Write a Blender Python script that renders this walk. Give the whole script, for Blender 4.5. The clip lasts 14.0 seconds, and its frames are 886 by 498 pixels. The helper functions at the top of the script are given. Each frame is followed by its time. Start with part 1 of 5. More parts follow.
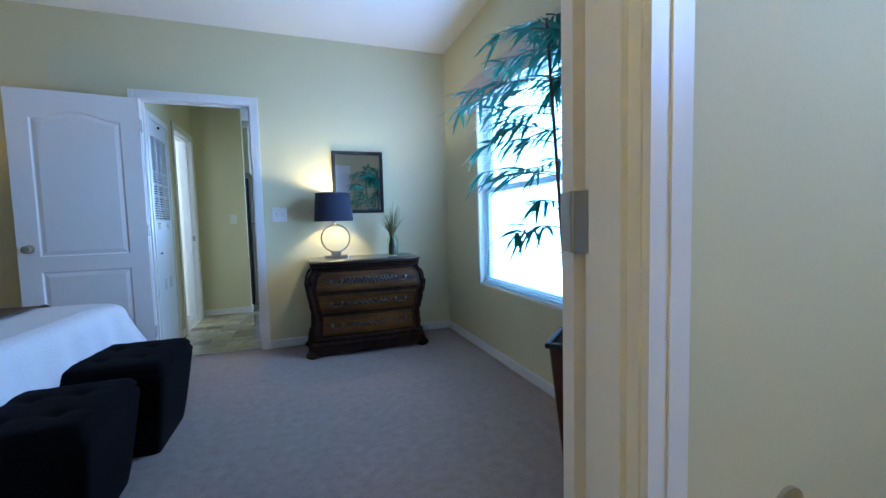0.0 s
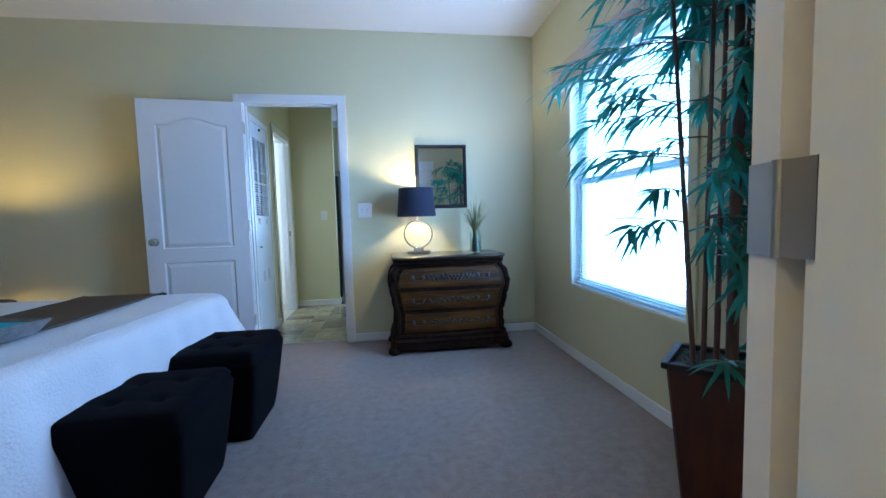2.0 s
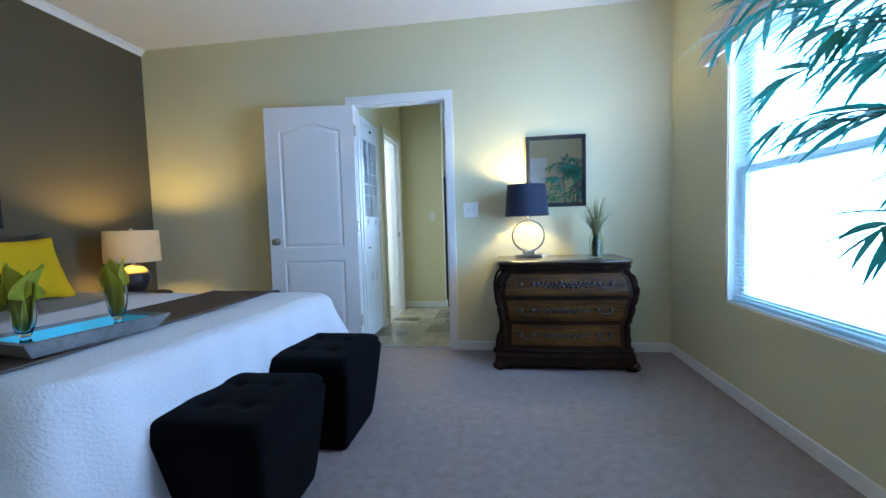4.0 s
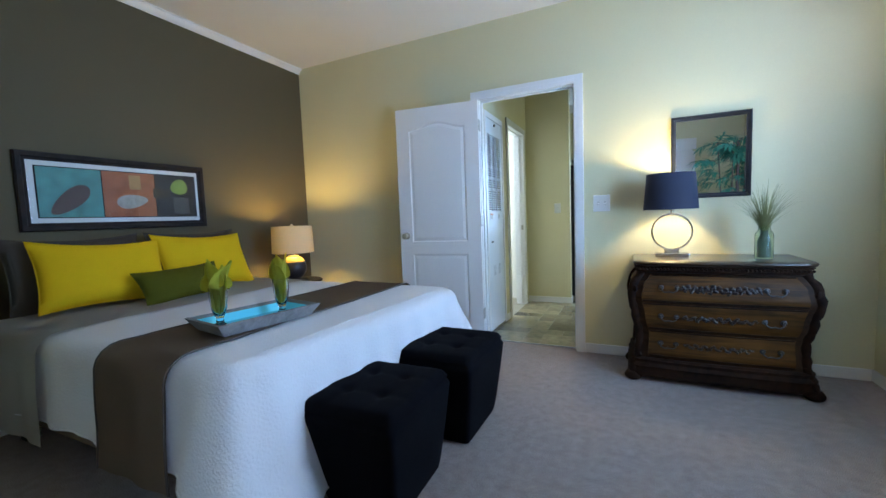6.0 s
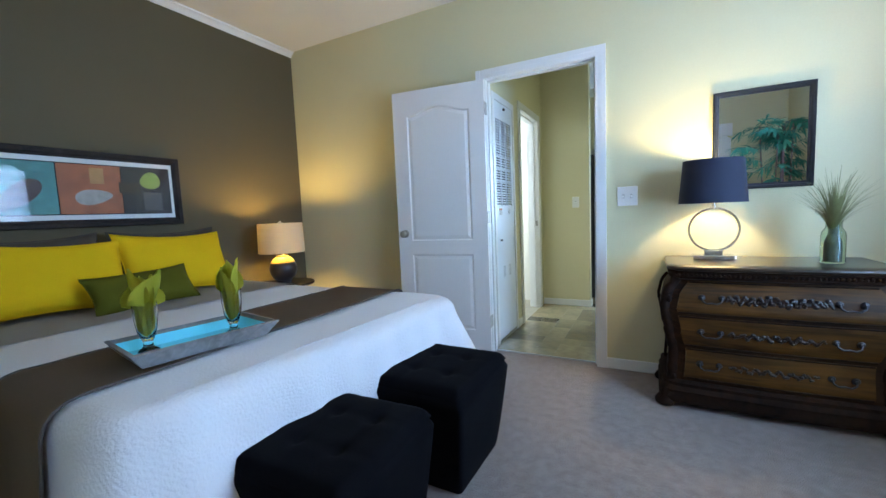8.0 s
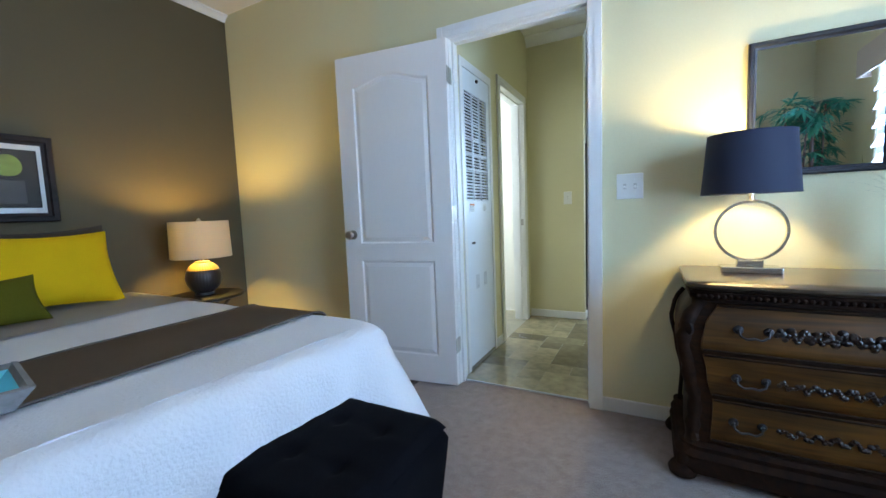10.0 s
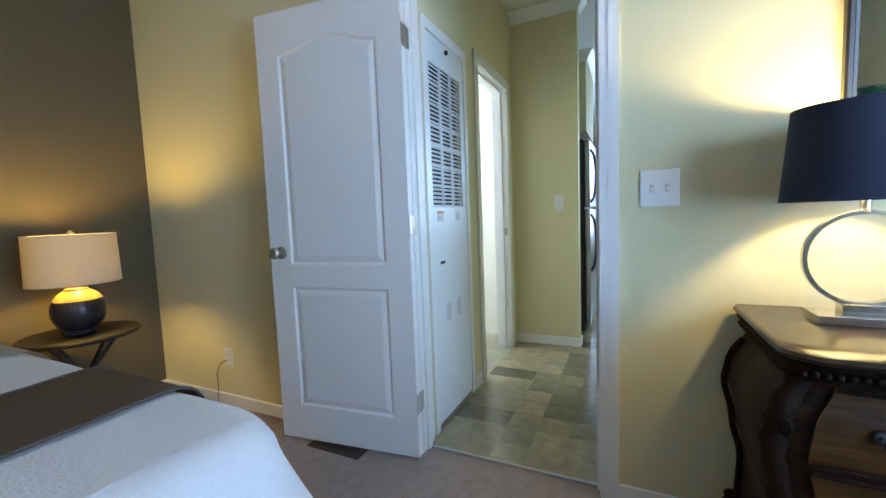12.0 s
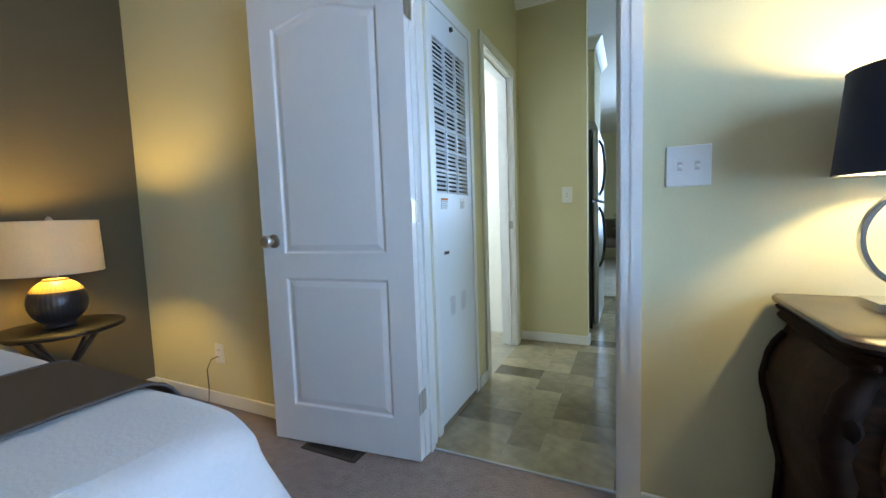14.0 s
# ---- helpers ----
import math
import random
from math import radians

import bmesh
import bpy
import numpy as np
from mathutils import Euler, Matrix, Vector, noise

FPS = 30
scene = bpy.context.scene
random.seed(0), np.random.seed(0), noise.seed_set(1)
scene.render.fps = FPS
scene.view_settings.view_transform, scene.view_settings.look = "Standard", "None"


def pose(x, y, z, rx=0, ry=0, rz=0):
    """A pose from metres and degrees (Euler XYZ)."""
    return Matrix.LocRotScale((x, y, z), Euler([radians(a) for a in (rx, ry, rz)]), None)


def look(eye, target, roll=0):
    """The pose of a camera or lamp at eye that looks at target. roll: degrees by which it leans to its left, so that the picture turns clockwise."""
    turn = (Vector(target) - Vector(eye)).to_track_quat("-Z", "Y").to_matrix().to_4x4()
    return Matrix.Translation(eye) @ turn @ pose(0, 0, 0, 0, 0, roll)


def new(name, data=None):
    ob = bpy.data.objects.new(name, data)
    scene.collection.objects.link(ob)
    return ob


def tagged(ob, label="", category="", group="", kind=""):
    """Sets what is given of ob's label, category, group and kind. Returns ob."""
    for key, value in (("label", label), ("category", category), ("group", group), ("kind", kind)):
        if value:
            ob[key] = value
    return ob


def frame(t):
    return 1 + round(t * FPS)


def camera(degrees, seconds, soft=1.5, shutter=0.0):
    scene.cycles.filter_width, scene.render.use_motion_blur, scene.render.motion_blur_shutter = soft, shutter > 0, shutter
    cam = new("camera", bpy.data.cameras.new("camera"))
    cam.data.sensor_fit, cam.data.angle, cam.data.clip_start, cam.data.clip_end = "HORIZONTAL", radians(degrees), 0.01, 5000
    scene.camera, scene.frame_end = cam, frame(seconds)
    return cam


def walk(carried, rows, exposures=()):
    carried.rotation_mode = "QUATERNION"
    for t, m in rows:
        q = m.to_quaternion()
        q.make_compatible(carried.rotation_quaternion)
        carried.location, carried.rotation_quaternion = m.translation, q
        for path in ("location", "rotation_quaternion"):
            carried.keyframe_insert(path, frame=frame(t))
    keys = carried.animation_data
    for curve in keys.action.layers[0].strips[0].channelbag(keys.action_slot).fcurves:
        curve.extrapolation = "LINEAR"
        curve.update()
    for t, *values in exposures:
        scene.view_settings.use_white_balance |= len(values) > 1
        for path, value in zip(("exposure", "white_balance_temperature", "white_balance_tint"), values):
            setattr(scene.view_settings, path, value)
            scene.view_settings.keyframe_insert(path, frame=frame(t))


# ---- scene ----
# camera and walk
cam = camera(96.1, 14.0)
PATH = [
    (0, (0.27, 0.582, 1.057), (0.941, 2.462, 0.922), -1.5),
    (0.5, (0.292, 0.589, 1.062), (0.903, 2.489, 0.93), -1.5),
    (1, (0.295, 0.59, 1.061), (0.789, 2.523, 0.926), -1.5),
    (1.5, (0.293, 0.628, 1.051), (0.659, 2.589, 0.907), -1.6),
    (2, (0.287, 0.748, 1.05), (0.566, 2.723, 0.907), -1.6),
    (2.5, (0.286, 0.837, 1.065), (0.496, 2.82, 0.912), -1.7),
    (3, (0.331, 0.925, 1.064), (0.441, 2.916, 0.921), -1.7),
    (3.5, (0.345, 0.984, 1.055), (0.274, 2.979, 0.923), -1.8),
    (4, (0.319, 1.027, 1.038), (0.049, 3.005, 0.92), -1.7),
    (6.5, (0.293, 1.076, 1.095), (-0.61, 2.853, 0.929), -2.3),
    (7, (0.254, 1.148, 1.095), (-0.66, 2.919, 0.924), -2.3),
    (7.5, (0.232, 1.26, 1.078), (-0.686, 3.028, 0.901), -2.4),
    (8, (0.249, 1.447, 1.094), (-0.679, 3.21, 0.916), -2.4),
    (10.5, (0.151, 2.317, 1.057), (-0.766, 4.085, 0.873), -2.1),
    (11, (0.068, 2.512, 1.056), (-0.829, 4.29, 0.875), -2.1),
    (11.5, (0.023, 2.648, 1.065), (-0.849, 4.439, 0.889), -2.1),
    (12, (0.024, 2.749, 1.091), (-0.83, 4.55, 0.924), -2.2),
    (12.5, (0.035, 2.815, 1.059), (-0.827, 4.611, 0.882), -2.1),
    (13, (0.041, 2.842, 1.042), (-0.821, 4.639, 0.874), -2.0),
    (13.5, (-0.013, 2.861, 1.032), (-0.871, 4.66, 0.868), -2.0),
    (14, (-0.045, 2.852, 1.029), (-0.901, 4.652, 0.864), -2.0),
]
walk(cam, [(t, look(eye, target, roll)) for t, eye, target, roll in PATH],
     exposures=[(0.0, -0.30, 5050, 19), (2.5, -0.12, 5050, 19), (4.0, 0.02, 5350, 18), (6.5, 0.08, 5850, 18), (8.0, 0.19, 5950, 18), (10.5, 0.07, 6050, 18), (14.0, -0.04, 5950, 18)])

# ---------------------------------------------------------------- world, sun, large lights
world = bpy.data.worlds.new("sky")
scene.world = world
world.use_nodes = True
wn = world.node_tree
sky = wn.nodes.new("ShaderNodeTexSky")
sky.sky_type = "NISHITA"
sky.sun_disc = False
sky.sun_elevation = radians(38)
sky.sun_rotation = radians(200)
wn.links.new(sky.outputs[0], wn.nodes["Background"].inputs[0])
wn.nodes["Background"].inputs[1].default_value = 0.12

sun = new("sun", bpy.data.lights.new("sun", "SUN"))
sun.data.energy, sun.data.angle, sun.data.color = 2.5, radians(0.5), (1, 0.95, 0.86)
sun.matrix_world = look((-3, -6, 6), (0, 0, 0))


def area_light(name, eye, target, w, h, watts, colour):
    d = bpy.data.lights.new(name, "AREA")
    d.shape, d.size, d.size_y, d.energy, d.color = "RECTANGLE", w, h, watts, colour
    ob = new(name, d)
    ob.matrix_world = look(eye, target)
    return ob


def bulb_light(name, place, watts, colour, radius):
    d = bpy.data.lights.new(name, "POINT")
    d.energy, d.color, d.shadow_soft_size = watts, colour, radius
    ob = new(name, d)
    ob.location = place
    return ob


DAY = (0.49, 0.67, 1.0)
WARM = (1.0, 0.68, 0.15)
for k in range(10):
    # added lamp strips stand in for daylight thrown upwards by the open slats
    zk = 0.66 + 0.132 * k
    area_light("window_daylight", (1.627, 2.95, zk), (0.627, 2.95, zk + 0.48), 1.12, 0.095, 2.4 + 0.36 * k, DAY)
area_light("utility_daylight", (-2.35, 5.55, 1.6), (-0.9, 5.55, 1.2), 0.8, 1.2, 42, (0.78, 0.97, 1.0))
area_light("living_daylight", (1.05, 9.0, 1.6), (-0.6, 8.0, 1.0), 1.8, 1.6, 140, (0.52, 0.76, 1.0))
area_light("bath_daylight", (1.62, 0.25, 1.85), (0.5, 0.75, 1.45), 0.6, 0.8, 31, (0.45, 0.66, 1.0))
bulb_light("bath_bulb", (-0.35, 0.35, 2.4), 26, (1.0, 0.74, 0.22), 0.06)
bulb_light("dresser_bulb", (0.553, 4.10, 1.255), 19, (1.0, 0.78, 0.30), 0.03)
bulb_light("bedside_bulb", (-2.46, 3.742, 0.972), 22, WARM, 0.05)

# ---------------------------------------------------------------- helpers
def link(mat_nodes, a, b):
    mat_nodes.links.new(a, b)


def material(name, colour, rough=0.6, metal=0.0, vary=0.12, grain=40.0, bump=0.1, blotch=3.0, stretch=(1, 1, 1), coat=0.0, spec=0.5, depth=0.002, sheen=0.0):
    """Two scales of noise vary the colour; the fine one also gives relief."""
    m = bpy.data.materials.new(name)
    m.use_nodes = True
    t = m.node_tree
    b = t.nodes["Principled BSDF"]
    b.inputs["Roughness"].default_value = rough
    b.inputs["Metallic"].default_value = metal
    b.inputs["Coat Weight"].default_value = coat
    b.inputs["Specular IOR Level"].default_value = spec
    b.inputs["Sheen Weight"].default_value = sheen
    tc = t.nodes.new("ShaderNodeTexCoord")
    mp = t.nodes.new("ShaderNodeMapping")
    mp.inputs["Scale"].default_value = stretch
    link(t, tc.outputs["Object"], mp.inputs[0])
    fine, big = t.nodes.new("ShaderNodeTexNoise"), t.nodes.new("ShaderNodeTexNoise")
    fine.inputs["Scale"].default_value, fine.inputs["Detail"].default_value = grain, 4
    big.inputs["Scale"].default_value, big.inputs["Detail"].default_value = blotch, 3
    for n in (fine, big):
        link(t, mp.outputs[0], n.inputs["Vector"])
    mix = t.nodes.new("ShaderNodeMath")
    mix.operation = "ADD"
    link(t, fine.outputs[0], mix.inputs[0])
    link(t, big.outputs[0], mix.inputs[1])
    rng = t.nodes.new("ShaderNodeMapRange")
    rng.inputs[1].default_value, rng.inputs[2].default_value = 0.6, 1.4
    rng.inputs[3].default_value, rng.inputs[4].default_value = 1 - vary, 1 + vary
    link(t, mix.outputs[0], rng.inputs[0])
    hsv = t.nodes.new("ShaderNodeHueSaturation")
    hsv.inputs["Color"].default_value = (*colour, 1)
    link(t, rng.outputs[0], hsv.inputs["Value"])
    link(t, hsv.outputs[0], b.inputs["Base Color"])
    if bump:
        bp = t.nodes.new("ShaderNodeBump")
        bp.inputs["Strength"].default_value, bp.inputs["Distance"].default_value = bump, depth
        link(t, fine.outputs[0], bp.inputs["Height"])
        link(t, bp.outputs[0], b.inputs["Normal"])
    return m


def plain(name, colour, rough=0.4, metal=0.0, emit=None, strength=0.0, transmission=0.0, alpha=1.0, ior=1.45):
    m = bpy.data.materials.new(name)
    m.use_nodes = True
    b = m.node_tree.nodes["Principled BSDF"]
    b.inputs["Base Color"].default_value = (*colour, 1)
    b.inputs["Roughness"].default_value = rough
    b.inputs["Metallic"].default_value = metal
    b.inputs["Transmission Weight"].default_value = transmission
    b.inputs["IOR"].default_value = ior
    b.inputs["Alpha"].default_value = alpha
    if emit:
        b.inputs["Emission Color"].default_value = (*emit, 1)
        b.inputs["Emission Strength"].default_value = strength
    return m


def box(bm, x0, x1, y0, y1, z0, z1, bevel=0.0, seg=2):
    r = bmesh.ops.create_cube(bm, size=1, matrix=Matrix.Translation(((x0 + x1) / 2, (y0 + y1) / 2, (z0 + z1) / 2)) @ Matrix.Diagonal((x1 - x0, y1 - y0, z1 - z0, 1)))
    if bevel:
        es = list({e for v in r["verts"] for e in v.link_edges})
        bmesh.ops.bevel(bm, geom=es, offset=bevel, segments=seg, affect="EDGES", profile=0.5)
    return bm


def sheet(*corners):
    """One flat face; its front is where the corners run anticlockwise."""
    bm = bmesh.new()
    bm.faces.new([bm.verts.new(c) for c in corners])
    return bm


def B(*a, **k):
    return box(bmesh.new(), *a, **k)


def grid(bm, rows, close=False):
    """A skin over rows of points."""
    vs = [[bm.verts.new(p) for p in r] for r in rows]
    for a, b in zip(vs, vs[1:]):
        n = len(a)
        for i in range(n if close else n - 1):
            j = (i + 1) % n
            bm.faces.new((a[i], a[j], b[j], b[i]))
    return vs


def lathe(bm, profile, n=32, cx=0, cy=0, sx=1, sy=1, cap=True):
    """Turned shape from (radius, z) pairs."""
    rows = [[(cx + sx * r * math.cos(2 * math.pi * i / n), cy + sy * r * math.sin(2 * math.pi * i / n), z) for i in range(n)] for r, z in profile]
    vs = grid(bm, rows, True)
    if cap:
        bm.faces.new(vs[0][::-1])
        bm.faces.new(vs[-1])
    return bm


def tube(bm, pts, radii, n=8, cap=True):
    """A round tube along points."""
    rows = []
    for i, p in enumerate(pts):
        p = Vector(p)
        d = (Vector(pts[min(i + 1, len(pts) - 1)]) - Vector(pts[max(i - 1, 0)])).normalized()
        a = d.orthogonal().normalized()
        b = d.cross(a)
        r = radii if isinstance(radii, (int, float)) else radii[i]
        if rows:
            ref = (prev_a - d * prev_a.dot(d)).normalized()
            a, b = ref, d.cross(ref)
        prev_a = a
        rows.append([p + r * (a * math.cos(2 * math.pi * k / n) + b * math.sin(2 * math.pi * k / n)) for k in range(n)])
    vs = grid(bm, rows, True)
    if cap:
        bm.faces.new(vs[0][::-1])
        bm.faces.new(vs[-1])
    return bm


def part(name, bm, mat, parent=None, label="", smooth=None, turn=True):
    """Links a bmesh as one mesh object, under a thing or a part."""
    if turn:
        bmesh.ops.recalc_face_normals(bm, faces=bm.faces)
    me = bpy.data.meshes.new(name)
    bm.to_mesh(me)
    bm.free()
    me.materials.append(mat)
    if smooth is not None:
        me.shade_smooth()
        me.set_sharp_from_angle(angle=radians(smooth))
    ob = new(name, me)
    if parent:
        ob.parent = parent
    if label:
        tagged(ob, label)
    return ob


def thing(name, label, category, group="", place=None):
    ob = new(name)
    ob.empty_display_size = 0.1
    if place:
        ob.matrix_basis = place
    return tagged(ob, label, category, group)


def structure(name, bm, mat, label="", category="", smooth=None):
    return tagged(part(name, bm, mat, None, label, smooth), category=category, kind="structure")


# ---------------------------------------------------------------- materials
M_WALL = material("wall_paint", (0.66, 0.605, 0.378), 0.72, vary=0.03, grain=160, bump=0.25, blotch=1.5, depth=0.001)
M_DARK = material("dark_wall_paint", (0.098, 0.074, 0.034), 0.7, vary=0.05, grain=160, bump=0.25, blotch=1.5, depth=0.001)
M_CEIL = material("ceiling_paint", (0.78, 0.75, 0.70), 0.85, vary=0.03, grain=90, bump=0.5, blotch=2, depth=0.002)
M_TRIM = material("white_trim", (0.78, 0.77, 0.76), 0.3, vary=0.025, grain=30, bump=0.03, blotch=4)
M_DOOR = material("door_paint", (0.79, 0.755, 0.74), 0.45, vary=0.02, grain=120, bump=0.15, blotch=3, stretch=(1, 1, 0.1), depth=0.0006)
M_CARPET = material("carpet", (0.272, 0.208, 0.182), 0.95, vary=0.30, grain=150, bump=1.0, blotch=22, depth=0.008, spec=0.1, sheen=0.3)
M_SATIN = plain("satin_nickel", (0.45, 0.42, 0.38), 0.3, 1.0)
M_WHITEPLASTIC = material("white_plastic", (0.8, 0.79, 0.76), 0.35, vary=0.01, bump=0)
# near-black of black parts; also paints the shade in slots and recesses
M_BLACK_AND_SHADE = plain("black_and_shade", (0.01, 0.01, 0.012), 0.8)

# ---------------------------------------------------------------- large structure: bedroom
X0, X1, Y0, Y1, H = -2.79, 1.645, 1.04, 4.285, 2.667
T, TS = 0.11, 0.088
DX0, DX1, DH = -0.84, -0.082, 2.057       # hall door opening
BX0, BX1 = -0.115, 0.652                  # bath door opening
WY0, WY1, WZ0, WZ1 = 2.37, 3.53, 0.545, 2.03  # window opening

structure("floor", B(X0 - T, X1 + T, -1.5, Y1 + 0.06, -0.12, 0.0), M_CARPET, "short-pile beige carpet over the bedroom floor", "carpet")
structure("ceiling", B(X0 - T, X1 + T, Y0 - TS, Y1 + T, H, H + 0.1), M_CEIL, "off-white textured ceiling", "ceiling")
structure("wall_west", B(X0 - T, X0, Y0 - TS, Y1 + T, 0, H), M_DARK, "dark brown painted accent wall behind the bed", "wall")
bm = bmesh.new()
box(bm, X0, DX0 - 0.02, Y1, Y1 + T, 0, H)
box(bm, DX1 + 0.02, X1, Y1, Y1 + T, 0, H)
box(bm, DX0 - 0.02, DX1 + 0.02, Y1, Y1 + T, DH + 0.02, H)
structure("wall_north", bm, M_WALL, "beige painted wall with the hall doorway", "wall")
bm = bmesh.new()
box(bm, X1, X1 + T, Y0 - TS, WY0, 0, H)
box(bm, X1, X1 + T, WY1, Y1 + T, 0, H)
box(bm, X1, X1 + T, WY0, WY1, 0, WZ0)
box(bm, X1, X1 + T, WY0, WY1, WZ1, H)
structure("wall_east", bm, M_WALL, "beige painted wall with the window", "wall")
bm = bmesh.new()
box(bm, X0, BX0 - 0.02, Y0 - TS, Y0, 0, H)
box(bm, BX1 + 0.02, X1, Y0 - TS, Y0, 0, H)
box(bm, BX0 - 0.02, BX1 + 0.02, Y0 - TS, Y0, DH + 0.02, H)
structure("wall_south", bm, M_WALL, "beige painted wall with the doorway the walk starts in", "wall")

# baseboards
bm = bmesh.new()
def board(x0, x1, y0, y1, h=0.075):
    box(bm, x0, x1, y0, y1, 0, h, 0.004, 1)
board(X0 + 0.001, DX0 - 0.068, Y1 - 0.012, Y1 - 0.001)
board(DX1 + 0.068, X1 - 0.013, Y1 - 0.012, Y1 - 0.001)
board(X1 - 0.012, X1 - 0.001, Y0 + 0.001, Y1 - 0.001)
board(X0 + 0.001, X0 + 0.012, Y0 + 0.001, Y1 - 0.013)
board(X0 + 0.013, BX0 - 0.07, Y0 + 0.001, Y0 + 0.012)
board(BX1 + 0.07, X1 - 0.013, Y0 + 0.001, Y0 + 0.012)
structure("baseboard", bm, M_TRIM, "low white painted baseboard", "baseboard")
bm = bmesh.new()
grid(bm, [[(X0 + a, Y0, H - b), (X0 + a, Y1, H - b)] for a, b in ((0.001, 0.001), (0.001, 0.05), (0.008, 0.05), (0.014, 0.036), (0.032, 0.018), (0.045, 0.012), (0.045, 0.001))])
structure("trim_crown", bm, M_TRIM, "narrow white crown moulding above the dark wall", "moulding", 30)


def casing(bm, a0, a1, top, face, d, axis="x", w=0.063, th=0.015):
    """Door casing round an opening a0..a1, on a wall face, standing proud by th towards d (+1/-1)."""
    prof = ((0.0, 0.55), (0.012, 0.8), (0.03, 0.72), (0.045, 1.0), (w, 0.75))
    def strip(lo, hi, z0, z1, flip, horiz=False):
        for (p, q), (r, s) in zip(prof, prof[1:]):
            f0, f1 = face + d * 0.001, face + d * th * max(q, s)
            if horiz:
                c = (lo, hi, min(f0, f1), max(f0, f1), z0 + p, z0 + r)
            else:
                u0, u1 = (lo - r, lo - p) if flip else (lo + p, lo + r)
                c = (u0, u1, min(f0, f1), max(f0, f1), z0, z1)
            if axis == "y":
                c = (c[2], c[3], c[0], c[1], c[4], c[5])
            box(bm, *c)
    strip(a0, 0, 0, top + w, True)
    strip(a1, 0, 0, top + w, False)
    strip(a0, a1, top, 0, False, True)


def jamb(bm, a0, a1, top, f0, f1, axis="x", th=0.019, stop=None):
    cs = [(a0 - th, a0, f0, f1, 0, top + th), (a1, a1 + th, f0, f1, 0, top + th), (a0, a1, f0, f1, top, top + th)]
    if stop:
        s0, s1 = stop
        cs += [(a0, a0 + 0.011, s0, s1, 0, top), (a1 - 0.011, a1, s0, s1, 0, top), (a0 + 0.011, a1 - 0.011, s0, s1, top - 0.011, top)]
    for c in cs:
        if axis == "y":
            c = (c[2], c[3], c[0], c[1], c[4], c[5])
        box(bm, *c)


bm = bmesh.new()
jamb(bm, DX0, DX1, DH, Y1 - 0.001, Y1 + T + 0.001, stop=(Y1 + 0.037, Y1 + 0.07))
casing(bm, DX0 - 0.004, DX1 + 0.004, DH + 0.004, Y1, -1)
casing(bm, DX0 - 0.004, DX1 + 0.004, DH + 0.004, Y1 + T, 1)
structure("door_frame_hall", bm, M_TRIM, "white moulded casing and jamb of the hall doorway", "door frame")
bm = bmesh.new()
jamb(bm, BX0, BX1, DH, Y0 - TS - 0.001, Y0 + 0.001, stop=(Y0 - 0.07, Y0 - 0.037))
casing(bm, BX0 - 0.004, BX1 + 0.004, DH + 0.004, Y0, 1)
casing(bm, BX0 - 0.004, BX1 + 0.004, DH + 0.004, Y0 - TS, -1)
structure("door_frame_bath", bm, M_TRIM, "white moulded casing and jamb of the doorway behind", "door frame")

# bath side, closed round the start of the walk
bm = bmesh.new()
box(bm, -1.2, -1.09, -1.5, Y0 - TS, 0, H)
box(bm, X1, X1 + T, -1.5, Y0 - TS, 0, H)
box(bm, -1.2, X1 + T, -1.61, -1.5, 0, H)
structure("wall_bath", bm, M_WALL, "beige walls of the room behind the doorway", "wall")
structure("ceiling_bath", B(-1.2, X1 + T, -1.61, Y0 - TS, H, H + 0.1), M_CEIL, "off-white ceiling", "ceiling")

# ---------------------------------------------------------------- hall, utility room and living room beyond
HX0, HX1 = -0.855, -0.045
M_TILE = material("hall_vinyl", (0.30, 0.27, 0.20), 0.35, vary=0.35, grain=14, bump=0.05, blotch=4, spec=0.4)
structure("floor_hall", B(-2.6, 1.3, Y1 + 0.062, 12.2, -0.12, 0.003), M_TILE, "mottled grey-brown stone-look vinyl floor", "floor")
UY0, UY1, UH = 5.19, 5.83, 2.03
FY0, FY1 = 4.465, 4.965
bm = bmesh.new()
box(bm, HX0 - T, HX0, Y1 + T, FY0, 0, H)
box(bm, HX0 - T, HX0, FY1, UY0 - 0.02, 0, H)
box(bm, HX0 - T, HX0, FY0, FY1, 1.99, H)
box(bm, HX0 - T, HX0, UY1 + 0.02, 6.12, 0, H)
box(bm, HX0 - T, HX0, UY0 - 0.02, UY1 + 0.02, UH + 0.02, H)
box(bm, HX1, HX1 + T, Y1 + T, 6.0, 0, H)
structure("wall_hall", bm, M_WALL, "beige painted hall walls", "wall")
HW = -0.345
structure("wall_hall_end", B(HX0, HW, 6.01, 6.12, 0, H), M_WALL, "beige end wall of the hall", "wall")
bm = bmesh.new()
jamb(bm, UY0, UY1, UH, HX0 - T - 0.001, HX0 + 0.001, "y", stop=(HX0 - 0.07, HX0 - 0.037))
casing(bm, UY0 - 0.004, UY1 + 0.004, UH + 0.004, HX0, 1, "y")
structure("door_frame_utility", bm, M_TRIM, "white casing of the bright side doorway", "door frame")
bm = bmesh.new()
board(HX0 + 0.001, HW + 0.012, 5.998, 6.009)
board(HW + 0.001, HW + 0.012, 6.01, 6.12)
board(HX0 + 0.001, HX0 + 0.012, FY1 + 0.03, UY0 - 0.07)
structure("baseboard_hall", bm, M_TRIM, "low white painted baseboard", "baseboard")
structure("ceiling_hall", B(-2.6, 1.3, Y1 + T, 12.3, 2.667, 2.77), M_CEIL, "off-white ceiling", "ceiling")
bm = bmesh.new()
box(bm, -2.6, -2.5, Y1 + T, 7.5, 0, H)
box(bm, -2.5, HX0 - T, 6.13, 6.24, 0, H)
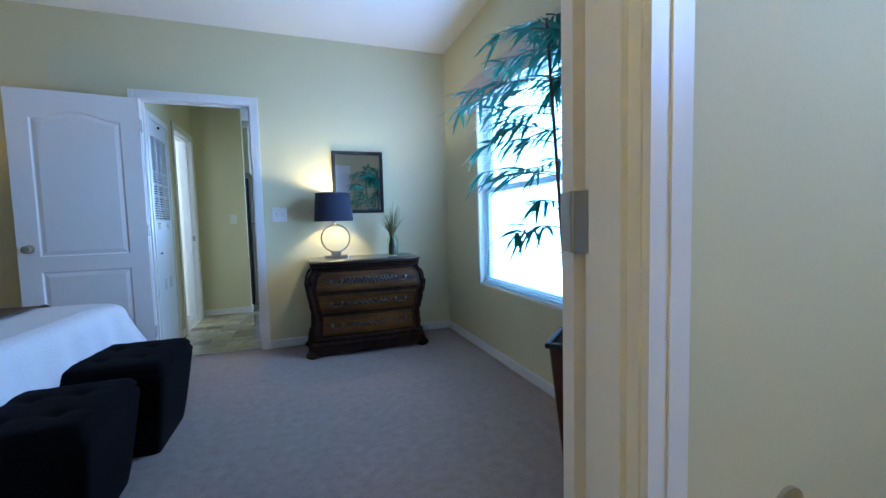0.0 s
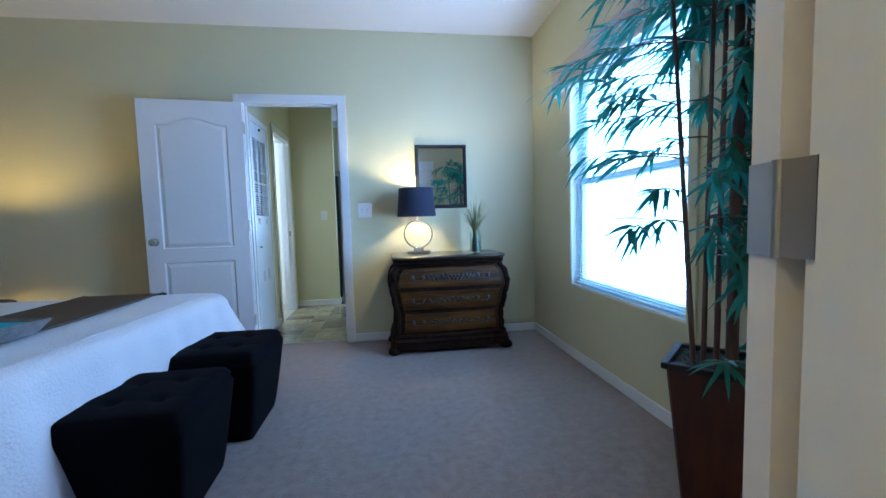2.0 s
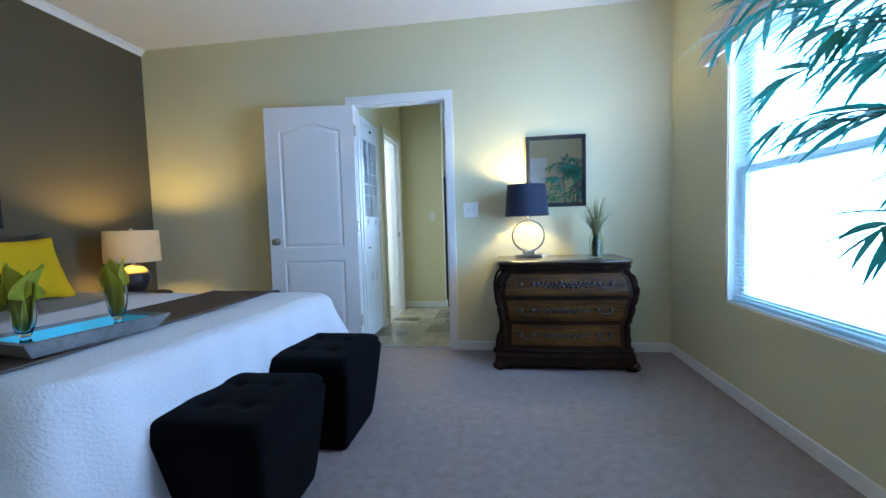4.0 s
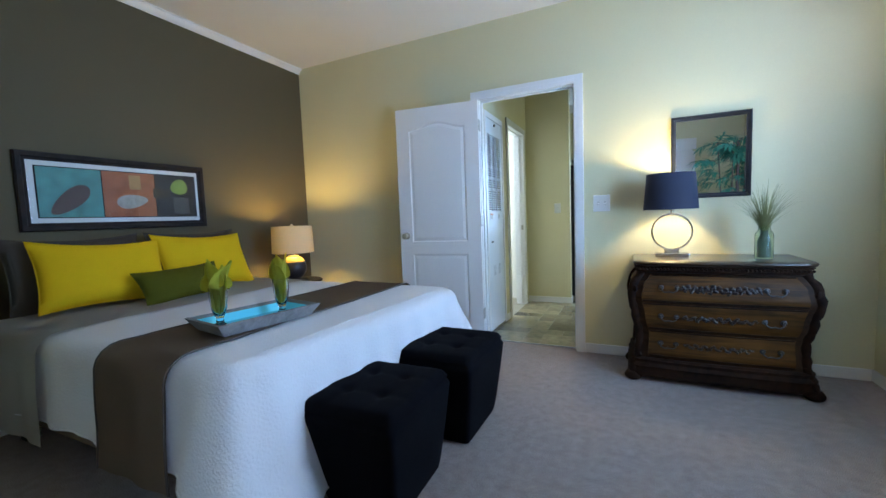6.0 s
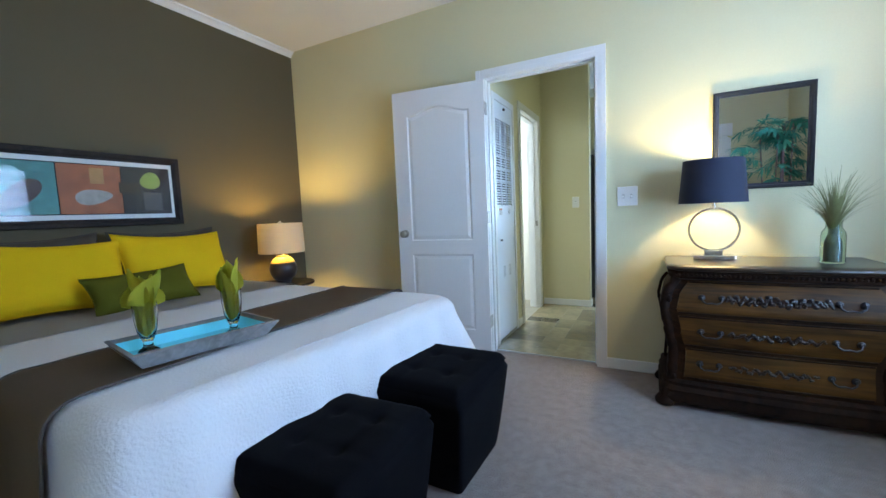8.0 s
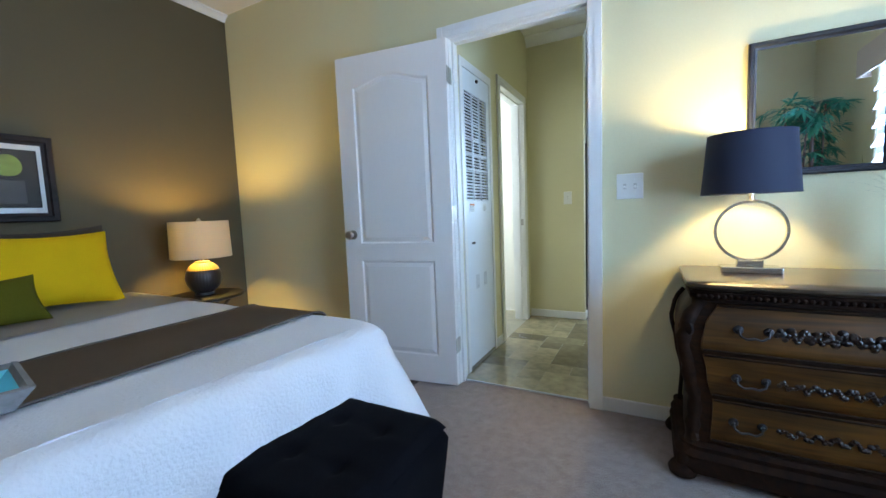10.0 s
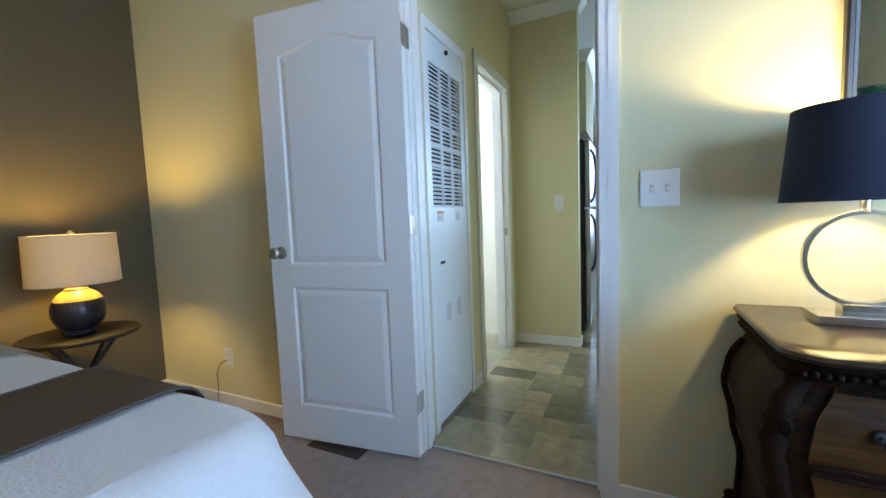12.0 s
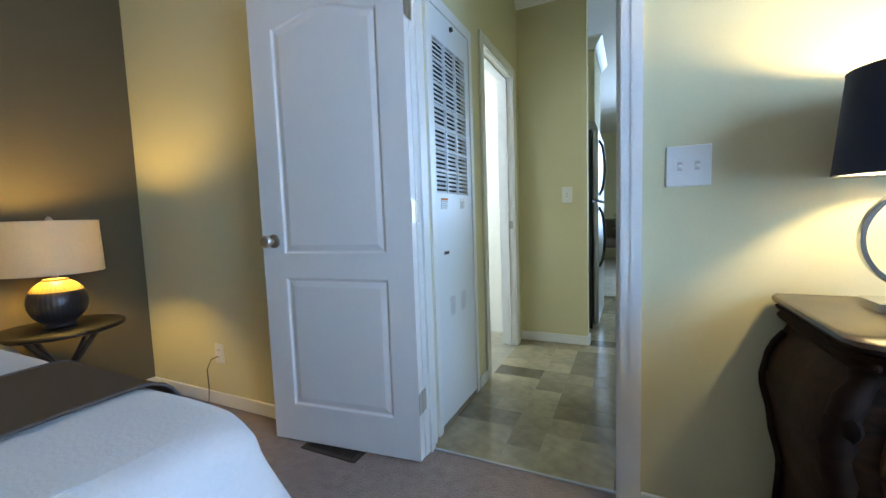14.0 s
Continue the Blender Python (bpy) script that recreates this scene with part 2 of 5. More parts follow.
box(bm, -2.5, HX0 - T, 4.7, 4.81, 0, H)
structure("wall_utility", bm, M_CEIL, "pale wall of the side room", "wall")
bm = bmesh.new()
box(bm, -2.6, 1.3, 12.2, 12.3, 0, H)
box(bm, 1.2, 1.3, Y1 + T, 12.2, 0, H)
box(bm, -2.6, -2.5, 7.5, 12.2, 0, H)
structure("wall_living", bm, M_WALL, "beige living room walls", "wall")

# bright overcast distance outside the window
M_OUT = bpy.data.materials.new("outdoor_glow")
M_OUT.use_nodes = True
ot = M_OUT.node_tree
ot.nodes.clear()
oo, oe, on, orp, oc = (ot.nodes.new("ShaderNode" + k) for k in ("OutputMaterial", "Emission", "TexNoise", "ValToRGB", "TexCoord"))
on.inputs["Scale"].default_value = 0.5
orp.color_ramp.elements[0].position, orp.color_ramp.elements[0].color = 0.40, (0.36, 0.71, 1.0, 1)
orp.color_ramp.elements[1].position, orp.color_ramp.elements[1].color = 0.60, (0.46, 0.79, 1.0, 1)
oe.inputs["Strength"].default_value = 10.0
link(ot, oc.outputs["Object"], on.inputs["Vector"])
link(ot, on.outputs[0], orp.inputs[0])
link(ot, orp.outputs[0], oe.inputs[0])
link(ot, oe.outputs[0], oo.inputs[0])
structure("backdrop", B(7.0, 7.1, -8, 18, -3, 9), M_OUT, "pale bright daylight distance outside the window", "backdrop")

# ---------------------------------------------------------------- bedroom door
def offset_loop(pts, d):
    """A closed outline in (x, z), anticlockwise, moved inwards by d."""
    n, out = len(pts), []
    for i in range(n):
        p, q, r = Vector(pts[i - 1]), Vector(pts[i]), Vector(pts[(i + 1) % n])
        a, b = (q - p).normalized(), (r - q).normalized()
        na, nb = Vector((-a.y, a.x)), Vector((-b.y, b.x))
        m = (na + nb).normalized()
        out.append(q + m * (d / max(0.35, m.dot(na))))
    return out


def panel_outline(x0, x1, z0, z1, arch):
    pts = [(x0, z0), (x1, z0)]
    if arch:
        n = 14
        for i in range(n + 1):
            u = i / n
            pts.append((x1 + (x0 - x1) * u, z1 - arch + arch * math.sin(math.pi * u) ** 2))
    else:
        pts += [(x1, z1), (x0, z1)]
    return pts


def moulded_leaf(parent, w, h, th, panels):
    """A two-panel moulded door leaf: stiles and rails with holes, and a raised panel in each hole, both sides."""
    for side in (0, 1):
        y = -th if side == 0 else 0.0
        s = 1 if side == 0 else -1
        bm = bmesh.new()
        loops = [[(0, 0), (w, 0), (w, h), (0, h)]] + [panel_outline(*p) for p in panels]
        edges = []
        for lp in loops:
            vs = [bm.verts.new((-x, y, z)) for x, z in lp]
            edges += [bm.edges.new((vs[i - 1], vs[i])) for i in range(len(vs))]
        bmesh.ops.triangle_fill(bm, edges=edges, use_beauty=True)
        if side == 0:
            for a, b in (((0, 0), (w, 0)), ((w, 0), (w, h)), ((w, h), (0, h)), ((0, h), (0, 0))):
                bm.faces.new([bm.verts.new(c) for c in ((-a[0], -th, a[1]), (-b[0], -th, b[1]), (-b[0], 0, b[1]), (-a[0], 0, a[1]))])
            bmesh.ops.remove_doubles(bm, verts=bm.verts, dist=0.0005)
        part("stiles_and_rails", bm, M_DOOR, parent)
        for p in panels:
            o = panel_outline(*p)
            bm = bmesh.new()
            rows = [[(-q[0], y + s * dep, q[1]) for q in offset_loop(o, d)] for d, dep in ((0, 0), (0.004, 0.001), (0.010, 0.008), (0.016, 0.009), (0.022, 0.007), (0.040, 0.002))]
            vs = grid(bm, rows, True)
            bm.faces.new(vs[-1])
            part("door_panel", bm, M_DOOR, parent)


def turned(bm, profile, centre, axis, n=24):
    """A turned shape whose axis lies along a direction from a centre."""
    m = Matrix.Translation(centre) @ Vector(axis).to_track_quat("Z", "Y").to_matrix().to_4x4()
    k = len(bm.verts)
    lathe(bm, profile, n)
    bm.verts.ensure_lookup_table()
    bmesh.ops.transform(bm, matrix=m, verts=bm.verts[k:])
    return bm


KNOB = ((0.0, 0.0), (0.031, 0.0), (0.031, 0.006), (0.024, 0.010), (0.012, 0.013), (0.011, 0.030), (0.017, 0.036), (0.026, 0.044), (0.028, 0.054), (0.022, 0.063), (0.008, 0.067), (0.0, 0.067))


def hinge(parent, z, ang):
    """Butt hinge: knuckle at the origin, one leaf on the door's edge and one on the jamb."""
    h = part("hinge", turned(bmesh.new(), ((0.0, -0.046), (0.0062, -0.046), (0.0062, 0.046), (0.0, 0.046)), (0, 0, z), (0, 0, 1), 12), M_SATIN, parent, "satin nickel hinge", 40)
    part("hinge_leaf", B(0.0005, 0.0032, -0.036, -0.003, z - 0.045, z + 0.045), M_SATIN, h)
    bm = B(-0.0012, 0.0012, 0.003, 0.034, z - 0.045, z + 0.045)
    bmesh.ops.transform(bm, matrix=pose(0, 0, 0, 0, 0, -ang), verts=bm.verts)
    part("hinge_leaf", bm, M_SATIN, h)
    for dz in (-0.03, 0.0, 0.03):
        bm = turned(bmesh.new(), ((0.0, 0.0), (0.0038, 0.0), (0.003, 0.001), (0.0, 0.001)), (0.0033, -0.022 + 0.006 * (dz == 0), z + dz), (1, 0, 0), 10)
        part("screw", bm, M_SATIN, h)


LEAF_W = 0.742
ANG = 6.5
door = thing("door_hall", "white moulded two-panel door standing wide open", "door", place=pose(DX0 + 0.004, 4.262, 0.012, 0, 0, ANG))
tagged(door, kind="structure")
moulded_leaf(door, LEAF_W, 2.033, 0.035, [(0.115, LEAF_W - 0.115, 0.17, 0.765, 0), (0.115, LEAF_W - 0.115, 0.87, 1.90, 0.055)])
knob = part("door_knob", turned(bmesh.new(), KNOB, (-LEAF_W + 0.065, -0.035, 0.93), (0, -1, 0)), M_SATIN, door, "satin nickel door knob", 35)
part("door_knob", turned(bmesh.new(), KNOB, (-LEAF_W + 0.065, 0.0, 0.93), (0, 1, 0)), M_SATIN, door, "satin nickel door knob", 35)
part("latch_plate", B(-LEAF_W - 0.001, -LEAF_W + 0.001, -0.028, -0.007, 0.90, 0.96), M_SATIN, door)
for z in (0.245, 1.04, 1.835):
    hinge(door, z, ANG)

# the door of the room behind, folded back against the south wall
door2 = thing("door_bath", "white moulded door folded back against the wall", "door", place=pose(BX1 + 0.003, Y0 + 0.038, 0.012, 0, 0, 180 - 9))
tagged(door2, kind="structure")
moulded_leaf(door2, LEAF_W, 2.033, 0.035, [(0.115, LEAF_W - 0.115, 0.17, 0.765, 0), (0.115, LEAF_W - 0.115, 0.87, 1.90, 0.055)])
part("door_knob", turned(bmesh.new(), KNOB, (-LEAF_W + 0.065, -0.035, 0.93), (0, -1, 0)), M_SATIN, door2, "satin nickel door knob", 35)
for z in (0.245, 1.04, 1.835):
    hz = part("hinge", turned(bmesh.new(), ((0.0, -0.046), (0.0062, -0.046), (0.0062, 0.046), (0.0, 0.046)), (0, 0, z), (0, 0, 1), 12), M_SATIN, door2, "satin nickel hinge", 40)
    part("hinge_leaf", B(0.0006, 0.003, -0.034, -0.002, z - 0.045, z + 0.045), M_SATIN, hz)
    bm = B(0.0004, 0.003, 0.003, 0.036, z - 0.045, z + 0.045)
    bmesh.ops.transform(bm, matrix=pose(0, 0, 0, 0, 0, 9), verts=bm.verts)
    part("hinge_leaf", bm, M_SATIN, hz)

# ---------------------------------------------------------------- window, blind, valance
M_GLASS = bpy.data.materials.new("thin_glass")
M_GLASS.use_nodes = True
gt = M_GLASS.node_tree
gt.nodes.clear()
go, gm, gtr, gg, gf = (gt.nodes.new("ShaderNode" + n) for n in ("OutputMaterial", "MixShader", "BsdfTransparent", "BsdfGlossy", "Fresnel"))
gg.inputs["Roughness"].default_value = 0.02
gf.inputs["IOR"].default_value = 1.5
link(gt, gf.outputs[0], gm.inputs[0])
link(gt, gtr.outputs[0], gm.inputs[1])
link(gt, gg.outputs[0], gm.inputs[2])
link(gt, gm.outputs[0], go.inputs[0])

window = tagged(thing("window_1", "white single-hung window filled with bright daylight", "window"), kind="structure")
bm = bmesh.new()
for c in ((WY0 - 0.05, WY0, WZ0 - 0.055, WZ1 + 0.05), (WY1, WY1 + 0.05, WZ0 - 0.055, WZ1 + 0.05), (WY0, WY1, WZ0 - 0.055, WZ0), (WY0, WY1, WZ1, WZ1 + 0.05)):
    box(bm, X1 - 0.013, X1 - 0.001, *c)
part("window_casing", bm, M_WALL, window, "flat painted casing")
bm = bmesh.new()
for c in ((WY0, WY0 + 0.012, WZ0, WZ1), (WY1 - 0.012, WY1, WZ0, WZ1), (WY0, WY1, WZ0, WZ0 + 0.012), (WY0, WY1, WZ1 - 0.012, WZ1)):
    box(bm, X1 - 0.008, X1 + T + 0.002, *c)
part("window_frame", bm, M_TRIM, window)
MID = 1.30
for z0, z1, xo in ((WZ0 + 0.014, MID + 0.02, 0.055), (MID - 0.02, WZ1 - 0.014, 0.082)):
    bm = bmesh.new()
    a, b = WY0 + 0.014, WY1 - 0.014
    for c in ((a, a + 0.04, z0, z1), (b - 0.04, b, z0, z1), (a + 0.04, b - 0.04, z0, z0 + 0.04), (a + 0.04, b - 0.04, z1 - 0.04, z1)):
        box(bm, X1 + xo, X1 + xo + 0.024, *c, 0.003, 1)
    sash = part("sash", bm, M_TRIM, window)
    xg, ga, gb, g0, g1 = X1 + xo + 0.012, a + 0.038, b - 0.038, z0 + 0.038, z1 - 0.038
    pane = part("pane", sheet((xg, ga, g0), (xg, ga, g1), (xg, gb, g1), (xg, gb, g0)), M_GLASS, sash, turn=False)
    pane.visible_shadow = False

M_SLAT = bpy.data.materials.new("blind_slat")
M_SLAT.use_nodes = True
st = M_SLAT.node_tree
st.nodes.clear()
so, sm, sd, ss = (st.nodes.new("ShaderNode" + k) for k in ("OutputMaterial", "MixShader", "BsdfDiffuse", "BsdfTranslucent"))
sd.inputs["Color"].default_value = (0.84, 0.87, 0.88, 1)
# cyan here puts the window's blue glare into the white slats' colour
ss.inputs["Color"].default_value = (0.42, 0.80, 0.92, 1)
sm.inputs[0].default_value = 0.34
link(st, sd.outputs[0], sm.inputs[1])
link(st, ss.outputs[0], sm.inputs[2])
link(st, sm.outputs[0], so.inputs[0])
blind = thing("window_blind", "white horizontal slat blind lowered over the window, slats open", "blind")
by0, by1 = WY0 + 0.02, WY1 - 0.02
part("headrail", B(X1 + 0.008, X1 + 0.048, by0, by1, WZ1 - 0.055, WZ1 - 0.014, 0.004, 1), M_SLAT, blind)
part("bottom_rail", B(X1 + 0.014, X1 + 0.042, by0, by1, WZ0 + 0.016, WZ0 + 0.032, 0.004, 1), M_SLAT, blind)
bm = bmesh.new()
grid(bm, [[(-0.009, by0, -0.001), (-0.009, by1, -0.001)], [(-0.003, by0, 0.0005), (-0.003, by1, 0.0005)], [(0.003, by0, 0.0005), (0.003, by1, 0.0005)], [(0.009, by0, -0.001), (0.009, by1, -0.001)]])
slat = part("slat", bm, M_SLAT, blind)
slat_me = slat.data
n = 0
z = WZ0 + 0.05
while z < WZ1 - 0.06:
    o = slat if n == 0 else new("slat", slat_me)
    o.parent = blind
    o.location = (X1 + 0.028, 0, z)
    o.rotation_euler = (0, radians(random.uniform(-2, 2)), 0)
    n += 1
    z += 0.0225
for y in (by0 + 0.12, (by0 + by1) / 2, by1 - 0.12):
    part("ladder_cord", tube(bmesh.new(), [(X1 + 0.0275, y, WZ0 + 0.03), (X1 + 0.0275, y, WZ1 - 0.05)], 0.0012, 6), M_SLAT, blind)

M_VAL = material("valance_fabric", (0.58, 0.50, 0.42), 0.85, vary=0.05, grain=220, bump=0.3, blotch=4)
val = thing("window_valance", "taupe fabric-covered box valance above the window", "valance")
vy0, vy1, vx, vz0, vz1 = WY0 - 0.14, WY1 + 0.14, X1 - 0.085, 1.94, 2.14
part("valance_front", B(vx, vx + 0.012, vy0, vy1, vz0, vz1, 0.003, 1), M_VAL, val)
part("valance_return", B(vx + 0.012, X1 - 0.001, vy0, vy0 + 0.012, vz0, vz1), M_VAL, val)
part("valance_return", B(vx + 0.012, X1 - 0.001, vy1 - 0.012, vy1, vz0, vz1), M_VAL, val)
part("valance_top", B(vx + 0.012, X1 - 0.001, vy0 + 0.012, vy1 - 0.012, vz1 - 0.012, vz1), M_VAL, val)

# ---------------------------------------------------------------- wall plates and floor register
M_SLOT = plain("shadowed_slot", (0.58, 0.56, 0.53), 0.6)


def switch_plate(x, y, z, w, h, toggles, label, duplex=False):
    p = thing("wall_outlet" if duplex else "light_switch", label, "outlet" if duplex else "switch")
    part("cover_plate", B(x - w / 2, x + w / 2, y - 0.006, y - 0.001, z - h / 2, z + h / 2, 0.0025, 2), M_WHITEPLASTIC, p)
    if duplex:
        for dz in (-0.02, 0.02):
            s = part("receptacle", B(x - 0.016, x + 0.016, y - 0.0085, y - 0.006, z + dz - 0.014, z + dz + 0.014, 0.002, 1), M_WHITEPLASTIC, p)
            for dx in (-0.006, 0.006):
                part("slot", B(x + dx - 0.001, x + dx + 0.001, y - 0.0089, y - 0.0084, z + dz - 0.002, z + dz + 0.007), M_BLACK_AND_SHADE, s)
    else:
        for i in range(toggles):
            tx = x + (i - (toggles - 1) / 2) * 0.046
            bm = B(tx - 0.005, tx + 0.005, -0.014, -0.001, -0.005, 0.005, 0.002, 1)
            bmesh.ops.transform(bm, matrix=pose(0, y - 0.005, z, 25, 0, 0), verts=bm.verts)
            part("toggle", bm, M_WHITEPLASTIC, p)
            # grey rectangle paints the shade round the toggle
            part("toggle_shade", B(tx - 0.0065, tx + 0.0065, y - 0.0066, y - 0.0058, z - 0.013, z + 0.013), M_SLOT, p)
            for dz in (-0.03, 0.03):
                part("screw", turned(bmesh.new(), ((0, 0), (0.003, 0), (0.0025, 0.001), (0, 0.001)), (tx, y - 0.006, z + dz), (0, -1, 0), 10), M_WHITEPLASTIC, p)
    return p


switch_plate(0.110, Y1, 1.155, 0.118, 0.122, 2, "white double toggle switch plate on the beige wall")
switch_plate(-2.14, Y1, 0.30, 0.072, 0.115, 0, "white duplex outlet above the baseboard", True)
M_CORD = plain("brown_cord", (0.12, 0.09, 0.06), 0.5)
tagged(part("lamp_cord", tube(bmesh.new(), [(-2.15, Y1 - 0.01, 0.285), (-2.155, Y1 - 0.045, 0.28), (-2.19, Y1 - 0.05, 0.22), (-2.21, Y1 - 0.035, 0.1), (-2.23, Y1 - 0.03, 0.012), (-2.32, 4.15, 0.006), (-2.42, 3.95, 0.006)], 0.003, 6), M_CORD, None, "thin brown lamp cord plugged into the outlet"), category="cord")
switch_plate(-0.488, 6.01, 1.155, 0.075, 0.118, 1, "white single switch plate on the hall end wall")

M_REG = plain("brown_metal", (0.05, 0.035, 0.025), 0.5, 0.3)
reg = thing("floor_register", "dark brown metal floor register under the open door", "vent")
bm = bmesh.new()
rx0, rx1, ry0, ry1 = -1.40, -1.10, 4.125, 4.262
for c in ((rx0, rx1, ry0, ry0 + 0.02), (rx0, rx1, ry1 - 0.02, ry1), (rx0, rx0 + 0.02, ry0 + 0.02, ry1 - 0.02), (rx1 - 0.02, rx1, ry0 + 0.02, ry1 - 0.02)):
    box(bm, *c, 0.0, 0.006)
part("frame", bm, M_REG, reg)
part("backing", B(rx0 + 0.02, rx1 - 0.02, ry0 + 0.02, ry1 - 0.02, 0.0, 0.001), M_BLACK_AND_SHADE, reg)
for i in range(14):
    x = rx0 + 0.03 + i * 0.0185
    part("slat", B(x, x + 0.008, ry0 + 0.02, ry1 - 0.02, 0.0012, 0.005), M_REG, reg)

# ---------------------------------------------------------------- bed
M_WHITE = material("white_coverlet", (0.71, 0.69, 0.71), 0.9, vary=0.03, grain=110, bump=0.7, blotch=4, depth=0.004, spec=0.15, sheen=0.2)
M_GREY = material("grey_blanket", (0.60, 0.56, 0.51), 0.92, vary=0.05, grain=200, bump=0.5, blotch=3, depth=0.002, spec=0.12)
M_RUNNER = material("brown_runner", (0.235, 0.170, 0.115), 0.9, vary=0.10, grain=240, bump=0.4, blotch=4, depth=0.0015, spec=0.08)
M_PIPE = material("piping_cloth", (0.075, 0.06, 0.052), 0.8, vary=0.1, bump=0)
M_TAN = material("bed_base", (0.20, 0.15, 0.10), 0.9, vary=0.08, grain=150, bump=0.3)
wt = M_WHITE.node_tree
wc, wsep, wadd, wmul, wsin, wbp = (wt.nodes.new("ShaderNode" + k) for k in ("TexCoord", "SeparateXYZ", "Math", "Math", "Math", "Bump"))
wadd.operation, wmul.operation, wsin.operation = "ADD", "MULTIPLY", "SINE"
wmul.inputs[1].default_value = 560
wbp.inputs["Strength"].default_value, wbp.inputs["Distance"].default_value = 0.06, 0.002
link(wt, wc.outputs["Object"], wsep.inputs[0])
link(wt, wsep.outputs[0], wadd.inputs[0])
link(wt, wsep.outputs[2], wadd.inputs[1])
link(wt, wadd.outputs[0], wmul.inputs[0])
link(wt, wmul.outputs[0], wsin.inputs[0])
link(wt, wsin.outputs[0], wbp.inputs["Height"])
link(wt, wt.nodes["Bump"].outputs[0], wbp.inputs["Normal"])
link(wt, wbp.outputs[0], wt.nodes["Principled BSDF"].inputs["Normal"])
BF, BY0, BY1, BZ = -0.785, 1.82, 3.43, 0.648
bed = thing("bed", "queen bed with box spring and mattress under white bedding", "bed")
part("mattress", B(-2.70, BF - 0.03, BY0 + 0.03, BY1 - 0.03, 0.36, BZ - 0.012, 0.06, 3), M_WHITE, bed, smooth=40)
part("box_spring", B(-2.70, BF - 0.04, BY0 + 0.05, BY1 - 0.05, 0.17, 0.355, 0.03, 2), M_TAN, bed, "tan fabric box spring", 40)
for x in (-2.6, -0.95):
    for y in (BY0 + 0.14, BY1 - 0.14):
        part("leg", B(x - 0.03, x + 0.03, y - 0.03, y + 0.03, 0, 0.17), M_BLACK_AND_SHADE, bed)


def drop(d, r, flare):
    """Horizontal and downward travel after d metres of cloth over an edge of radius r."""
    arc = r * math.pi / 2
    if d < arc:
        return r * math.sin(d / r), r * (1 - math.cos(d / r))
    s = d - arc
    return r + flare * s, r + s * math.sqrt(max(0.0, 1 - flare * flare))


def cross_band(name, x0, x1, lift, hem0, hem1, mat, r=0.085, flare=0.06, wave=0.006, seed=0, piped=True):
    """A cloth laid across the bed from side to side, hanging to hem0 on the near side and hem1 on the far one."""
    bm = bmesh.new()
    nx = max(6, int((x1 - x0) / 0.03))
    rows = []
    for i in range(nx + 1):
        u = i / nx
        x = x0 + (x1 - x0) * u
        row = []
        for side, yy, hem in ((-1, BY0, hem0), (1, BY1, hem1)):
            L = BZ + lift - hem
            ds = [L * k / 16 for k in range(17)]
            pts = []
            for d in ds:
                h, v = drop(d, r, flare)
                k = min(1, d / 0.3)
                wob = wave * k * (math.sin(x * 19 + seed) + 0.6 * math.sin(x * 37 + seed * 2 + side)) + 0.012 * k * noise.noise((x * 3, d * 3, seed + side))
                pts.append((x + 0.012 * k * noise.noise((x * 2, d * 4, 9 + seed)), yy - side * r + side * (h + wob + lift + 0.014 * k), BZ + lift - v))
            row.append(pts)
        top = []
        a, b = BY0 + r, BY1 - r
        for k in range(1, 24):
            y = a + (b - a) * k / 24
            top.append((x, y, BZ + lift + 0.010 * noise.noise((x * 2.2, y * 2.2, 3)) * math.sin(math.pi * k / 24) + 0.003 * noise.noise((x * 9, y * 9, seed))))
        rows.append(row[0][::-1] + top + row[1])
    grid(bm, rows)
    bmesh.ops.solidify(bm, geom=bm.faces, thickness=-0.004)
    band = part(name, bm, mat, None, smooth=60)
    for row in (rows[0], rows[-1]) if piped else ():
        part("piping", tube(bmesh.new(), row, 0.0045, 6), M_PIPE, band, "dark edge piping")
    return band


